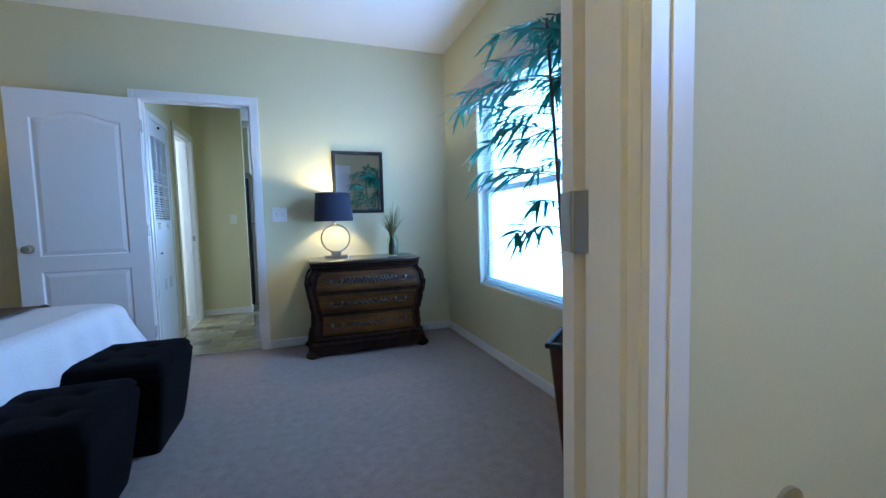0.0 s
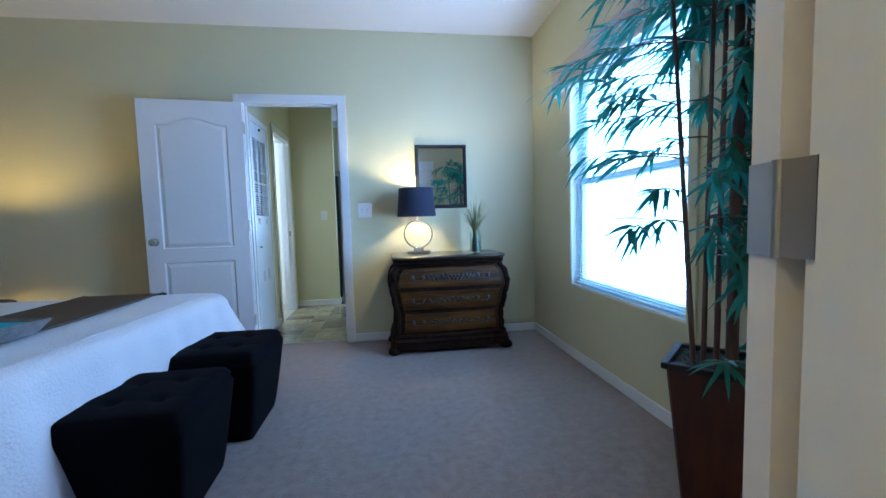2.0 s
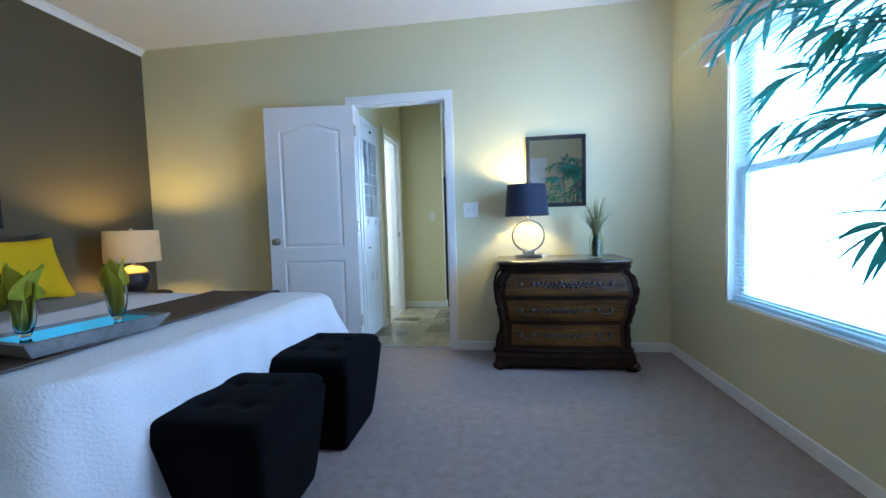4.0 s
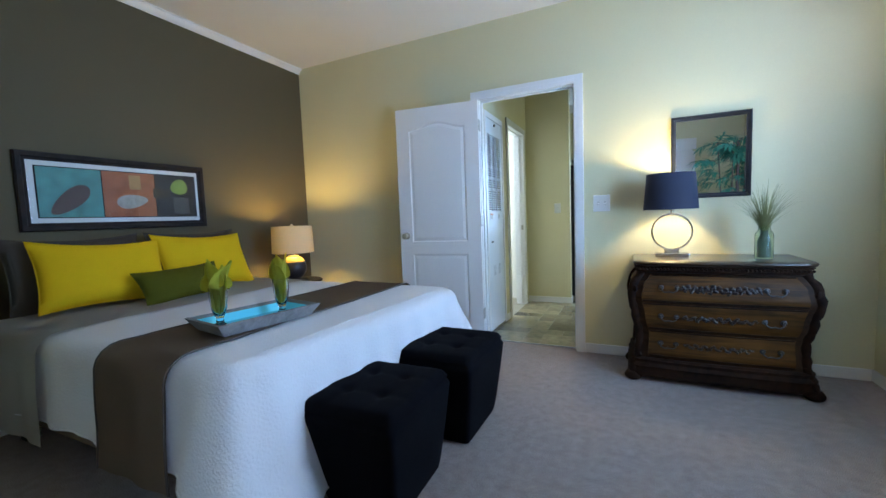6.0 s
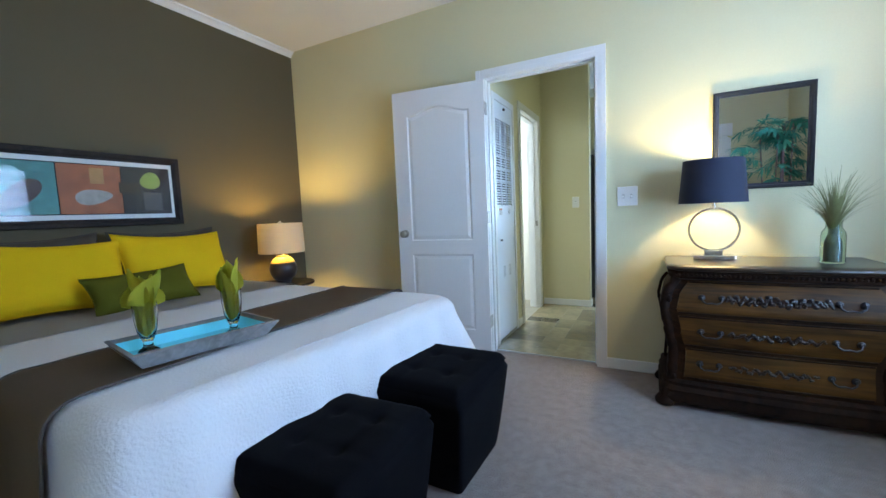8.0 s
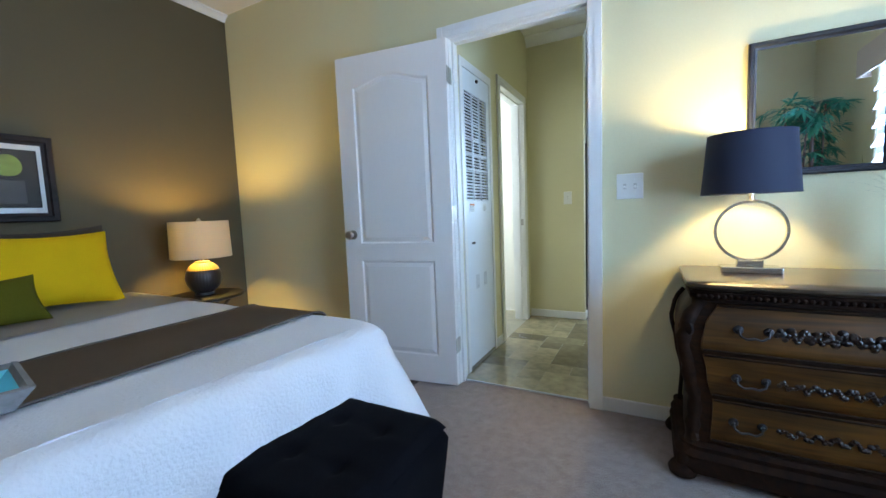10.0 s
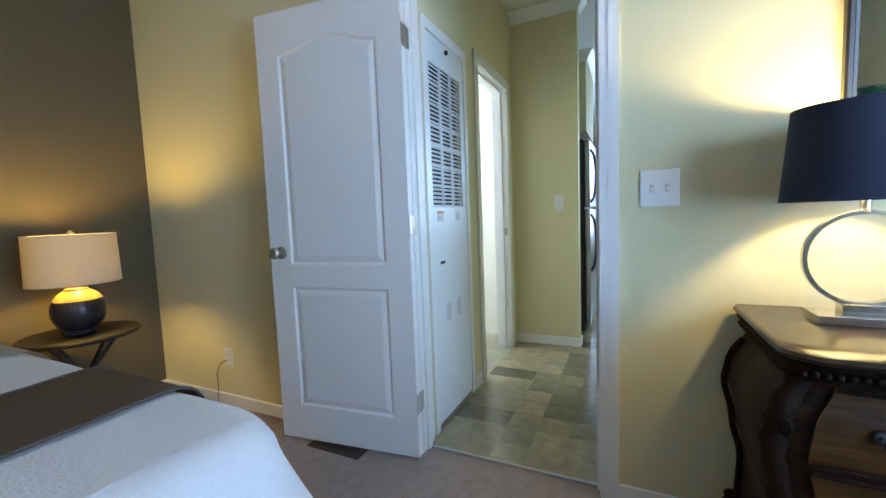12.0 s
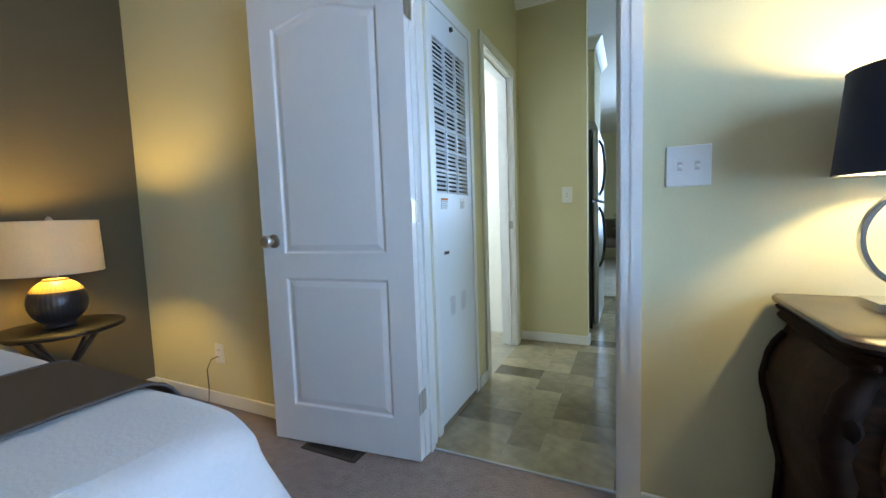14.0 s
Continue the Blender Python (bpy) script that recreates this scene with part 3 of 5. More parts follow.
def coverlet():
    """White cover over the whole bed with rounded foot corners, hanging at the two sides and the foot."""
    bm = bmesh.new()
    r, R = 0.085, 0.07
    path = []   # edge of the flat top with the outward direction
    xa, xb = -2.62, BF - r
    ya, yb = BY0 + r, BY1 - r
    n = 60
    for i in range(n):
        path.append((xa + (xb - R - xa) * i / n, ya, 0.0, -1.0, 0.23))
    for i in range(13):
        a = -math.pi / 2 + math.pi / 2 * i / 12
        path.append((xb - R + R * math.cos(a), ya + R + R * math.sin(a), math.cos(a), math.sin(a), 0.23 - 0.17 * math.sin(math.pi / 2 * i / 12)))
    m = 48
    for i in range(1, m):
        path.append((xb, ya + R + (yb - ya - 2 * R) * i / m, 1.0, 0.0, 0.06))
    for i in range(13):
        a = math.pi / 2 * i / 12
        path.append((xb - R + R * math.cos(a), yb - R + R * math.sin(a), math.cos(a), math.sin(a), 0.06 + 0.1 * i / 12))
    for i in range(1, n + 1):
        path.append((xb - R + (xa - xb + R) * i / n, yb, 0.0, 1.0, 0.16))
    rows = []
    yc = (ya + yb) / 2

    def pull(p):
        """The foot end is drawn further out towards the door side."""
        f = min(1.0, max(0.0, (p[0] + 1.10) / 0.28))
        g = min(1.0, max(0.0, (p[1] - ya) / (yb - ya)))
        return (p[0] + 0.11 * g * f * f * (3 - 2 * f), p[1], p[2])

    for k, (x, y, nx, ny, hem) in enumerate(path):
        row = []
        for j in range(14):
            u = j / 14
            px, py = x, yc + (y - yc) * u
            if abs(ny) < 1:
                px = min(x, xb)
            row.append((px, py, BZ + 0.010 * noise.noise((px * 2.2, py * 2.2, 3)) * (1 - u ** 4) + 0.004 * noise.noise((px * 8, py * 8, 1))))
        L = BZ - hem
        near = min(math.hypot(x - xb, y - ya), math.hypot(x - xb, y - yb))
        corner = math.exp(-(near / 0.17) ** 2)
        for j in range(22):
            d = L * j / 21
            h, v = drop(d, r, 0.03 + 0.05 * nx * nx + (0.30 if y < yc else 0.36) * corner)
            w = min(1, d / 0.25)
            s = k * 0.033
            wob = w * (0.007 * math.sin(s * 16) + 0.006 * math.sin(s * 29 + 1) + 0.016 * noise.noise((x * 3, y * 3, d * 2.5)))
            row.append((x + nx * (h + wob), y + ny * (h + wob), BZ - v + 0.003 * noise.noise((x * 9, y * 9, d * 9))))
        rows.append([pull(p) for p in row])
    grid(bm, rows)
    bmesh.ops.remove_doubles(bm, verts=bm.verts, dist=0.0006)
    cover = part("coverlet", bm, M_WHITE, None, smooth=70)
    part("hem", tube(bmesh.new(), [r_[-1] for r_ in rows], 0.004, 6), M_WHITE, cover, "stitched white hem")
    return cover


tagged(coverlet(), "white quilted coverlet hanging to the floor at the bed's foot", "bedspread")
tagged(cross_band("blanket", -2.60, -1.97, 0.009, 0.13, 0.30, M_GREY, seed=2, flare=0.02, piped=False), "grey blanket folded across the head of the bed", "blanket")
tagged(cross_band("bed_runner", -1.50, -1.075, 0.011, 0.16, 0.25, M_RUNNER, seed=5, flare=0.03), "dark brown runner laid across the white coverlet", "bed runner")


def pillow(name, w, h, th, mat, place, label, seed=0):
    """A stuffed pillow lying in its own x (width), y (height), bulging along z."""
    bm = bmesh.new()
    n, m = 26, 20
    for s in (1, -1):
        rows = []
        for i in range(n + 1):
            row = []
            for j in range(m + 1):
                u, v = 2 * i / n - 1, 2 * j / m - 1
                x = w / 2 * u * (1 - 0.07 * (1 - v * v) * abs(u))
                y = h / 2 * v * (1 - 0.15 * (1 - u * u) * abs(v))
                f = max(0.0, (1 - abs(u) ** 2.6) * (1 - abs(v) ** 2.6)) ** 0.55
                z = s * (th / 2 * f + 0.006 * noise.noise((u * 3, v * 3, seed + s)) * f + 0.004 * noise.noise((u * 9, v * 9, seed)) * f)
                row.append((x, y, z))
            rows.append(row)
        grid(bm, rows)
    bmesh.ops.remove_doubles(bm, verts=bm.verts, dist=0.0008)
    p = thing(name, label, "pillow", place=place)
    part("cushion", bm, mat, p, smooth=80)
    pts = []
    for k in range(64):
        q = k / 16
        a = 2 * (q % 1) - 1
        u, v = ((a, -1), (1, a), (-a, 1), (-1, -a))[int(q)]
        pts.append((w / 2 * u * (1 - 0.07 * (1 - v * v) * abs(u)), h / 2 * v * (1 - 0.15 * (1 - u * u) * abs(v)), 0))
    part("seam", tube(bmesh.new(), pts + pts[:1], 0.003, 6, False), mat, p)
    return p


M_YEL = material("yellow_linen", (0.72, 0.445, 0.003), 0.85, vary=0.06, grain=300, bump=0.35, blotch=5, depth=0.001, spec=0.15)
M_GRN = material("green_velvet", (0.085, 0.082, 0.006), 0.85, vary=0.15, grain=200, bump=0.3, blotch=6, spec=0.15)
M_SHAM = material("brown_sham", (0.055, 0.042, 0.032), 0.85, vary=0.08, grain=200, bump=0.3, blotch=5)


def prop(x, y, z, lean, turn=0, roll=0):
    """Pose of a pillow that stands on its edge, facing the bed's foot and leaning back."""
    return Matrix.Translation((x, y, z)) @ pose(0, 0, 0, 0, 0, 90 + turn) @ pose(0, 0, 0, 90 - lean, 0, 0) @ pose(0, 0, 0, 0, 0, roll)


pillow("pillow_sham", 0.66, 0.44, 0.16, M_SHAM, prop(-2.63, 2.26, 0.85, 10), "dark brown pillow sham propped against the wall", 1)
pillow("pillow_sham", 0.66, 0.44, 0.16, M_SHAM, prop(-2.63, 2.96, 0.85, 10), "dark brown pillow sham propped against the wall", 2)
pillow("pillow", 0.63, 0.41, 0.17, M_YEL, prop(-2.46, 2.305, 0.845, 24, -3, -3), "bright mustard yellow pillow leaning on the brown sham", 3)
pillow("pillow", 0.66, 0.42, 0.16, M_YEL, prop(-2.47, 2.925, 0.85, 24, 2, -2), "bright mustard yellow pillow leaning on the brown sham", 4)
pillow("pillow", 0.52, 0.23, 0.12, M_GRN, prop(-2.24, 2.61, 0.75, 34, 0, 2), "small olive green lumbar pillow in front", 5)

# ---------------------------------------------------------------- ottomans
M_OTT = material("black_velvet", (0.0045, 0.0045, 0.006), 0.95, vary=0.3, grain=260, bump=0.5, blotch=7, spec=0.03, sheen=0.01)


def ottoman(cx, cy, w, d, h, turn, label, toe=0.045):
    o = thing("ottoman", label, "ottoman", "ottomans at the foot of the bed", pose(cx, cy, 0, 0, 0, turn))
    bm = bmesh.new()
    rows = []
    n = 12

    def ring(sx, sy, z, rr):
        pts = []
        for qx, qy, a0 in ((1, 1, 0), (-1, 1, 90), (-1, -1, 180), (1, -1, 270)):
            for k in range(5):
                a = radians(a0 + 22.5 * k)
                pts.append((qx * (sx - rr) + rr * math.cos(a), qy * (sy - rr) + rr * math.sin(a), z))
            # straight side, subdivided
            nx_, ny_ = {(1, 1): (-1, 1), (-1, 1): (-1, -1), (-1, -1): (1, -1), (1, -1): (1, 1)}[(qx, qy)]
            a = radians(a0 + 90)
            p0 = (qx * (sx - rr) + rr * math.cos(a), qy * (sy - rr) + rr * math.sin(a))
            p1 = (nx_ * (sx - rr) + rr * math.cos(a), ny_ * (sy - rr) + rr * math.sin(a))
            for k in range(1, 6):
                pts.append((p0[0] + (p1[0] - p0[0]) * k / 6, p0[1] + (p1[1] - p0[1]) * k / 6, z))
        return pts
    for i in range(n + 1):
        u = i / n
        sx, sy = 0.68 + 0.32 * u ** 0.85, 0.80 + 0.20 * u ** 0.85
        rows.append([(p[0], p[1] + toe * (1 - u), p[2]) for p in ring(w / 2 * sx, d / 2 * sy, 0.004 + (h - 0.064) * u, 0.02)])
    for k in range(1, 5):
        a = math.pi / 2 * k / 4
        rows.append(ring(w / 2 - 0.03 + 0.03 * math.cos(a), d / 2 - 0.03 + 0.03 * math.cos(a), h - 0.06 + 0.035 * math.sin(a), 0.03))
    vs = grid(bm, rows, True)
    bm.faces.new(vs[0][::-1])
    part("body", bm, M_OTT, o, smooth=50)
    # tufted cushion
    bm = bmesh.new()
    m = 30
    rows = []
    tufts = [(-0.25, -0.25), (0.25, -0.25), (-0.25, 0.25), (0.25, 0.25)]
    for i in range(m + 1):
        row = []
        for j in range(m + 1):
            u, v = 2 * i / m - 1, 2 * j / m - 1
            x, y = (w / 2 - 0.010) * u, (d / 2 - 0.010) * v
            f = max(0, (1 - u ** 14) * (1 - v ** 14)) ** 0.5
            z = h - 0.03 + 0.038 * f
            for a, b in tufts:
                q = math.hypot(u - a * 1.5, v - b * 1.5)
                z -= 0.014 * math.exp(-(q / 0.12) ** 2)
            z -= 0.003 * f * (math.exp(-((abs(u) - 0.375) / 0.05) ** 2) + math.exp(-((abs(v) - 0.375) / 0.05) ** 2))
            row.append((x, y, z))
        rows.append(row)
    grid(bm, rows)
    c = part("cushion", bm, M_OTT, o, "tufted black velvet top", 70)
    for a, b in tufts:
        part("button", lathe(bmesh.new(), ((0.0, h - 0.022), (0.012, h - 0.020), (0.009, h - 0.014), (0.0, h - 0.012)), 14, a * 1.5 * (w / 2 - 0.022), b * 1.5 * (d / 2 - 0.022), cap=False), M_OTT, c)
    # added unseen near-black sheet closing the gap between body and carpet
    part("base_sheet", B(-w * 0.30, w * 0.30, toe - d * 0.36, toe + d * 0.36, 0.0, 0.004), M_BLACK_AND_SHADE, o)
    return o


ottoman(-0.592, 2.312, 0.415, 0.485, 0.452, 1.5, "black velvet tufted cube ottoman beside its twin")
ottoman(-0.543, 2.898, 0.425, 0.490, 0.456, -1.0, "black velvet tufted cube ottoman nearer the door")

tagged(part("robe_hook", turned(bmesh.new(), KNOB, (0.945, Y0 - TS, 0.615), (0, -1, 0)), M_SATIN, None, "satin nickel round hook fixed on the beige wall", 35), category="hook")

# ---------------------------------------------------------------- bombe dresser
def wood(name, c0, c1, rough=0.35, scale=(2, 30, 30), coat=0.3, spec=0.3):
    m = bpy.data.materials.new(name)
    m.use_nodes = True
    t = m.node_tree
    b = t.nodes["Principled BSDF"]
    tc, mp, n1, n2, rp, bp = (t.nodes.new("ShaderNode" + k) for k in ("TexCoord", "Mapping", "TexNoise", "TexNoise", "ValToRGB", "Bump"))
    mp.inputs["Scale"].default_value = scale
    n1.inputs["Scale"].default_value, n1.inputs["Detail"].default_value, n1.inputs["Distortion"].default_value = 1.6, 6, 0.8
    n2.inputs["Scale"].default_value, n2.inputs["Detail"].default_value = 3.5, 3
    link(t, tc.outputs["Object"], mp.inputs[0])
    link(t, mp.outputs[0], n1.inputs["Vector"])
    link(t, tc.outputs["Object"], n2.inputs["Vector"])
    ad = t.nodes.new("ShaderNodeMath")
    ad.operation = "ADD"
    link(t, n1.outputs[0], ad.inputs[0])
    link(t, n2.outputs[0], ad.inputs[1])
    hv = t.nodes.new("ShaderNodeMath")
    hv.operation = "MULTIPLY"
    hv.inputs[1].default_value = 0.5
    link(t, ad.outputs[0], hv.inputs[0])
    rp.color_ramp.elements[0].position, rp.color_ramp.elements[0].color = 0.36, (*c0, 1)
    rp.color_ramp.elements[1].position, rp.color_ramp.elements[1].color = 0.64, (*c1, 1)
    link(t, hv.outputs[0], rp.inputs[0])
    link(t, rp.outputs[0], b.inputs["Base Color"])
    b.inputs["Roughness"].default_value = rough
    b.inputs["Specular IOR Level"].default_value = spec
    b.inputs["Coat Weight"].default_value = coat
    b.inputs["Coat Roughness"].default_value = 0.3
    bp.inputs["Strength"].default_value, bp.inputs["Distance"].default_value = 0.25, 0.001
    link(t, n1.outputs[0], bp.inputs["Height"])
    link(t, bp.outputs[0], b.inputs["Normal"])
    return m


M_WOOD = wood("carved_walnut", (0.011, 0.005, 0.003), (0.050, 0.020, 0.007), 0.62, coat=0.0, spec=0.16)
M_DRAWER = wood("burl_drawer", (0.030, 0.012, 0.003), (0.128, 0.050, 0.008), 0.5, coat=0.0, spec=0.2)
M_EDGE = wood("dark_carving", (0.008, 0.004, 0.003), (0.030, 0.013, 0.006), 0.72, (14, 14, 14), 0.0, 0.1)
M_CARVE = wood("waxed_carving", (0.008, 0.004, 0.003), (0.034, 0.016, 0.009), 0.3, (14, 14, 14), 0.3)
M_TOP = wood("marble_top", (0.014, 0.008, 0.005), (0.055, 0.032, 0.016), 0.12, (5, 5, 5), 0.6)
M_PULL = plain("antique_pewter", (0.065, 0.062, 0.066), 0.4, 0.9)

DCX, DB = 0.775, 4.268


def catmull(keys, z):
    for (z0, a), (z1, b) in zip(keys, keys[1:]):
        if z <= z1:
            u = (z - z0) / (z1 - z0)
            u = u * u * (3 - 2 * u)
            return a + (b - a) * u
    return keys[-1][1]


HALF = ((0.0, 0.485), (0.06, 0.474), (0.15, 0.445), (0.30, 0.438), (0.43, 0.462), (0.55, 0.484), (0.62, 0.472), (0.70, 0.430), (0.72, 0.425))
FRONT = ((0.0, 3.835), (0.06, 3.838), (0.15, 3.862), (0.30, 3.865), (0.43, 3.835), (0.55, 3.812), (0.62, 3.820), (0.70, 3.850), (0.72, 3.855))
dresser = thing("dresser", "carved dark walnut bombe chest of three drawers", "dresser")
bm = bmesh.new()
rows = []
for k in range(29):
    z = 0.05 + 0.665 * k / 28
    w, f = catmull(HALF, z), catmull(FRONT, z)
    c = 0.055
    row = [(DCX - w * 0.97, DB, z), (DCX - w, f + c + 0.12, z), (DCX - w, f + c, z), (DCX - w + 0.018, f + c * 0.35, z), (DCX - w + c, f, z)]
    row += [(DCX - w + c + (2 * w - 2 * c) * i / 14, f - 0.014 * math.sin(math.pi * i / 14), z) for i in range(1, 14)]
    row += [(2 * DCX - p[0], p[1], p[2]) for p in row[4::-1]]
    rows.append(row)
vs = grid(bm, rows, True)
bm.faces.new(vs[0][::-1])
bm.faces.new(vs[-1])
part("body", bm, M_WOOD, dresser, smooth=40)


def slab(z0, z1, hw, fy, mat, name, cc=0.06, profile=None):
    bm = bmesh.new()
    rows = []
    for z, d in (profile or ((z0, 0.0), ((z0 + z1) / 2, 0.008), (z1, 0.0))):
        w, f = hw + d, fy - d
        row = [(DCX - w, DB + 0.004, z), (DCX - w, f + cc, z), (DCX - w + 0.012, f + cc * 0.55, z), (DCX - w + cc * 0.8, f + 0.006, z), (DCX - w + cc * 1.15, f, z)]
        row += [(DCX - w + cc * 1.15 + (2 * w - 2.3 * cc) * i / 12, f - 0.016 * math.sin(math.pi * i / 12), z) for i in range(1, 12)]
        row += [(2 * DCX - p[0], p[1], p[2]) for p in row[4::-1]]
        rows.append(row)
    vs = grid(bm, rows, True)
    bm.faces.new(vs[0][::-1])
    bm.faces.new(vs[-1])
    return part(name, bm, mat, dresser, smooth=35)


slab(0, 0, 0.436, 3.822, M_EDGE, "cornice", profile=((0.700, -0.012), (0.708, 0.004), (0.718, 0.008), (0.726, 0.0), (0.734, 0.008), (0.742, 0.012), (0.748, 0.006)))
slab(0, 0, 0.448, 3.800, M_TOP, "top", profile=((0.749, -0.004), (0.754, 0.004), (0.762, 0.008), (0.770, 0.005), (0.776, -0.004)))
slab(0, 0, 0.47, 3.838, M_EDGE, "plinth", profile=((0.035, 0.010), (0.06, 0.016), (0.085, 0.008), (0.10, 0.012), (0.122, -0.002), (0.140, 0.002), (0.152, -0.012)))
# egg-and-dart beads under the top
for i in range(44):
    x = DCX - 0.42 + 0.84 * i / 43
    y = 3.822 - 0.010 - 0.016 * math.sin(math.pi * (x - DCX + 0.446) / 0.892)
    part("bead", lathe(bmesh.new(), ((0.0, -0.008), (0.006, -0.005), (0.0075, 0.0), (0.006, 0.005), (0.0, 0.008)), 8, x, y, cap=False), M_EDGE, dresser).location.z = 0.728
for sx in (-1, 1):
    # carved corner post following the bombe curve
    pts, rad = [], []
    for k in range(25):
        z = 0.05 + 0.65 * k / 24
        pts.append((DCX + sx * (catmull(HALF, z) - 0.022), catmull(FRONT, z) + 0.022, z))
        rad.append(0.026 + 0.004 * math.sin(k * 2.4))
    part("corner_post", tube(bmesh.new(), pts, rad, 12), M_EDGE, dresser, smooth=50)
    # scroll at the shoulder and foot
    for z, r in ((0.60, 0.030), (0.16, 0.026)):
        bm = turned(bmesh.new(), ((0.0, -0.014), (r * 0.6, -0.014), (r, -0.006), (r, 0.006), (r * 0.6, 0.014), (0.0, 0.014)), (DCX + sx * (catmull(HALF, z) - 0.02), catmull(FRONT, z) + 0.014, z), (sx * 0.7, -0.7, 0), 16)
        part("scroll", bm, M_EDGE, dresser, smooth=50)
    for y in (3.865, 4.21):
        part("foot", lathe(bmesh.new(), ((0.030, 0.0), (0.048, 0.012), (0.052, 0.028), (0.042, 0.046), (0.034, 0.055)), 18, DCX + sx * 0.455, y), M_EDGE, dresser, smooth=50)
    # thin iron scroll along the side edge at the back
    bm = bmesh.new()
    tube(bm, [(DCX + sx * (catmull(HALF, z) + 0.002), DB - 0.05, z) for z in [0.06 + 0.62 * k / 20 for k in range(21)]], 0.009, 8)
    part("side_moulding", bm, M_EDGE, dresser, smooth=50)

for di, (z0, z1) in enumerate(((0.527, 0.692), (0.345, 0.513), (0.166, 0.331))):
    bm = bmesh.new()
    rows = []
    for k in range(9):
        z = z0 + (z1 - z0) * k / 8
        e = 0.010 if 0 < k < 8 else 0.002
        w, f = catmull(HALF, z) - 0.075, catmull(FRONT, z)
        row = [(DCX - w, f + 0.01, z)] + [(DCX - w + 2 * w * i / 20, f - e - 0.014 * math.sin(math.pi * (0.06 + 0.88 * i / 20)), z) for i in range(21)] + [(DCX + w, f + 0.01, z)]
        rows.append(row)
    grid(bm, rows)
    dr = part("drawer", bm, M_DRAWER, dresser, "bowed burl drawer front", 40)
    zc = (z0 + z1) / 2
    for k, edge in enumerate((z0 + 0.004, z1 - 0.004)):
        f = catmull(FRONT, edge)
        w = catmull(HALF, edge) - 0.08
        part("drawer_bead", tube(bmesh.new(), [(DCX - w + 2 * w * i / 16, f - 0.008 - 0.014 * math.sin(math.pi * (0.06 + 0.88 * i / 16)), edge) for i in range(17)], 0.0045, 6), M_EDGE, dr)
    # carved garland between the pulls, fullest on the top drawer
    bm = bmesh.new()
    rnd = random.Random(4 + di)
    many, half, full = ((90, 0.195, 1.0), (60, 0.18, 0.75), (52, 0.17, 0.7))[di]
    for i in range(many):
        u = -1 + 2 * i / (many - 1)
        x = DCX + u * half
        f = catmull(FRONT, zc) - 0.012 - 0.014 * math.cos(u * 1.2)
        zz = zc + full * (0.016 * math.sin(i * 0.9) * (1 - 0.4 * abs(u)) + rnd.uniform(-0.008, 0.008))
        k = full * rnd.uniform(0.75, 1.25)
        turned(bm, ((0.0, -0.006), (0.009 * k, -0.004), (0.012 * k, 0.0), (0.008 * k, 0.006), (0.0, 0.009)), (x, f, zz), (rnd.uniform(-0.5, 0.5), -1, rnd.uniform(-0.5, 0.5)), 7)
    tagged(part("carved_garland", bm, M_CARVE, dr, "dark carved garland", 50), kind="stuff")
    for sx in (-1, 1):
        x = DCX + sx * 0.258
        f = catmull(FRONT, zc) - 0.022
        bm = bmesh.new()
        for dx in (-0.042, 0.042):
            turned(bm, ((0.0, -0.006), (0.016, -0.006), (0.013, 0.002), (0.006, 0.004), (0.006, 0.012), (0.0, 0.013)), (x + dx, f, zc + 0.006), (0, -1, 0), 14)
        tube(bm, [(x - 0.042, f - 0.010, zc + 0.006), (x - 0.040, f - 0.016, zc - 0.008), (x - 0.022, f - 0.018, zc - 0.020), (x, f - 0.018, zc - 0.016), (x + 0.022, f - 0.018, zc - 0.020), (x + 0.040, f - 0.016, zc - 0.008), (x + 0.042, f - 0.010, zc + 0.006)], 0.004, 8)
        part("bail_pull", bm, M_PULL, dr, "antique pewter bail pull", 50)

# ---------------------------------------------------------------- dresser lamp
M_SHADE_IN = plain("shade_lining", (0.85, 0.80, 0.68), 0.7)
M_NAVY = material("navy_shade", (0.009, 0.013, 0.034), 0.8, vary=0.12, grain=300, bump=0.25, stretch=(1, 1, 2.5), sheen=0.06)
M_NICKEL = plain("brushed_nickel", (0.62, 0.60, 0.56), 0.22, 1.0)
M_BULB = plain("lit_bulb", (1, 0.9, 0.7), 0.3, emit=(1.0, 0.78, 0.42), strength=30)
M_BULB2 = plain("lit_warm_bulb", (1, 0.85, 0.6), 0.3, emit=(1.0, 0.62, 0.24), strength=18)
LX, LY, DT = 0.553, 4.10, 0.776


def open_shade(parent, cx, cy, r0, r1, z0, z1, mat, lining, th=0.003, sx=1.0, sy=1.0, label=""):
    bm = bmesh.new()
    lathe(bm, ((r0, z0), (r1, z1)), 56, cx, cy, sx, sy, cap=False)
    s = part("shade", bm, mat, parent, label, 60)
    bm = bmesh.new()
    lathe(bm, ((r0 - th, z0 + 0.001), (r1 - th, z1 - 0.001)), 56, cx, cy, sx, sy, cap=False)
    part("lining", bm, lining, s, smooth=60)
    for r, z in ((r0 - th / 2, z0), (r1 - th / 2, z1)):
        part("rim", tube(bmesh.new(), [(cx + sx * r * math.cos(a), cy + sy * r * math.sin(a), z) for a in [2 * math.pi * k / 56 for k in range(57)]], 0.0028, 6, False), mat, s)
    return s


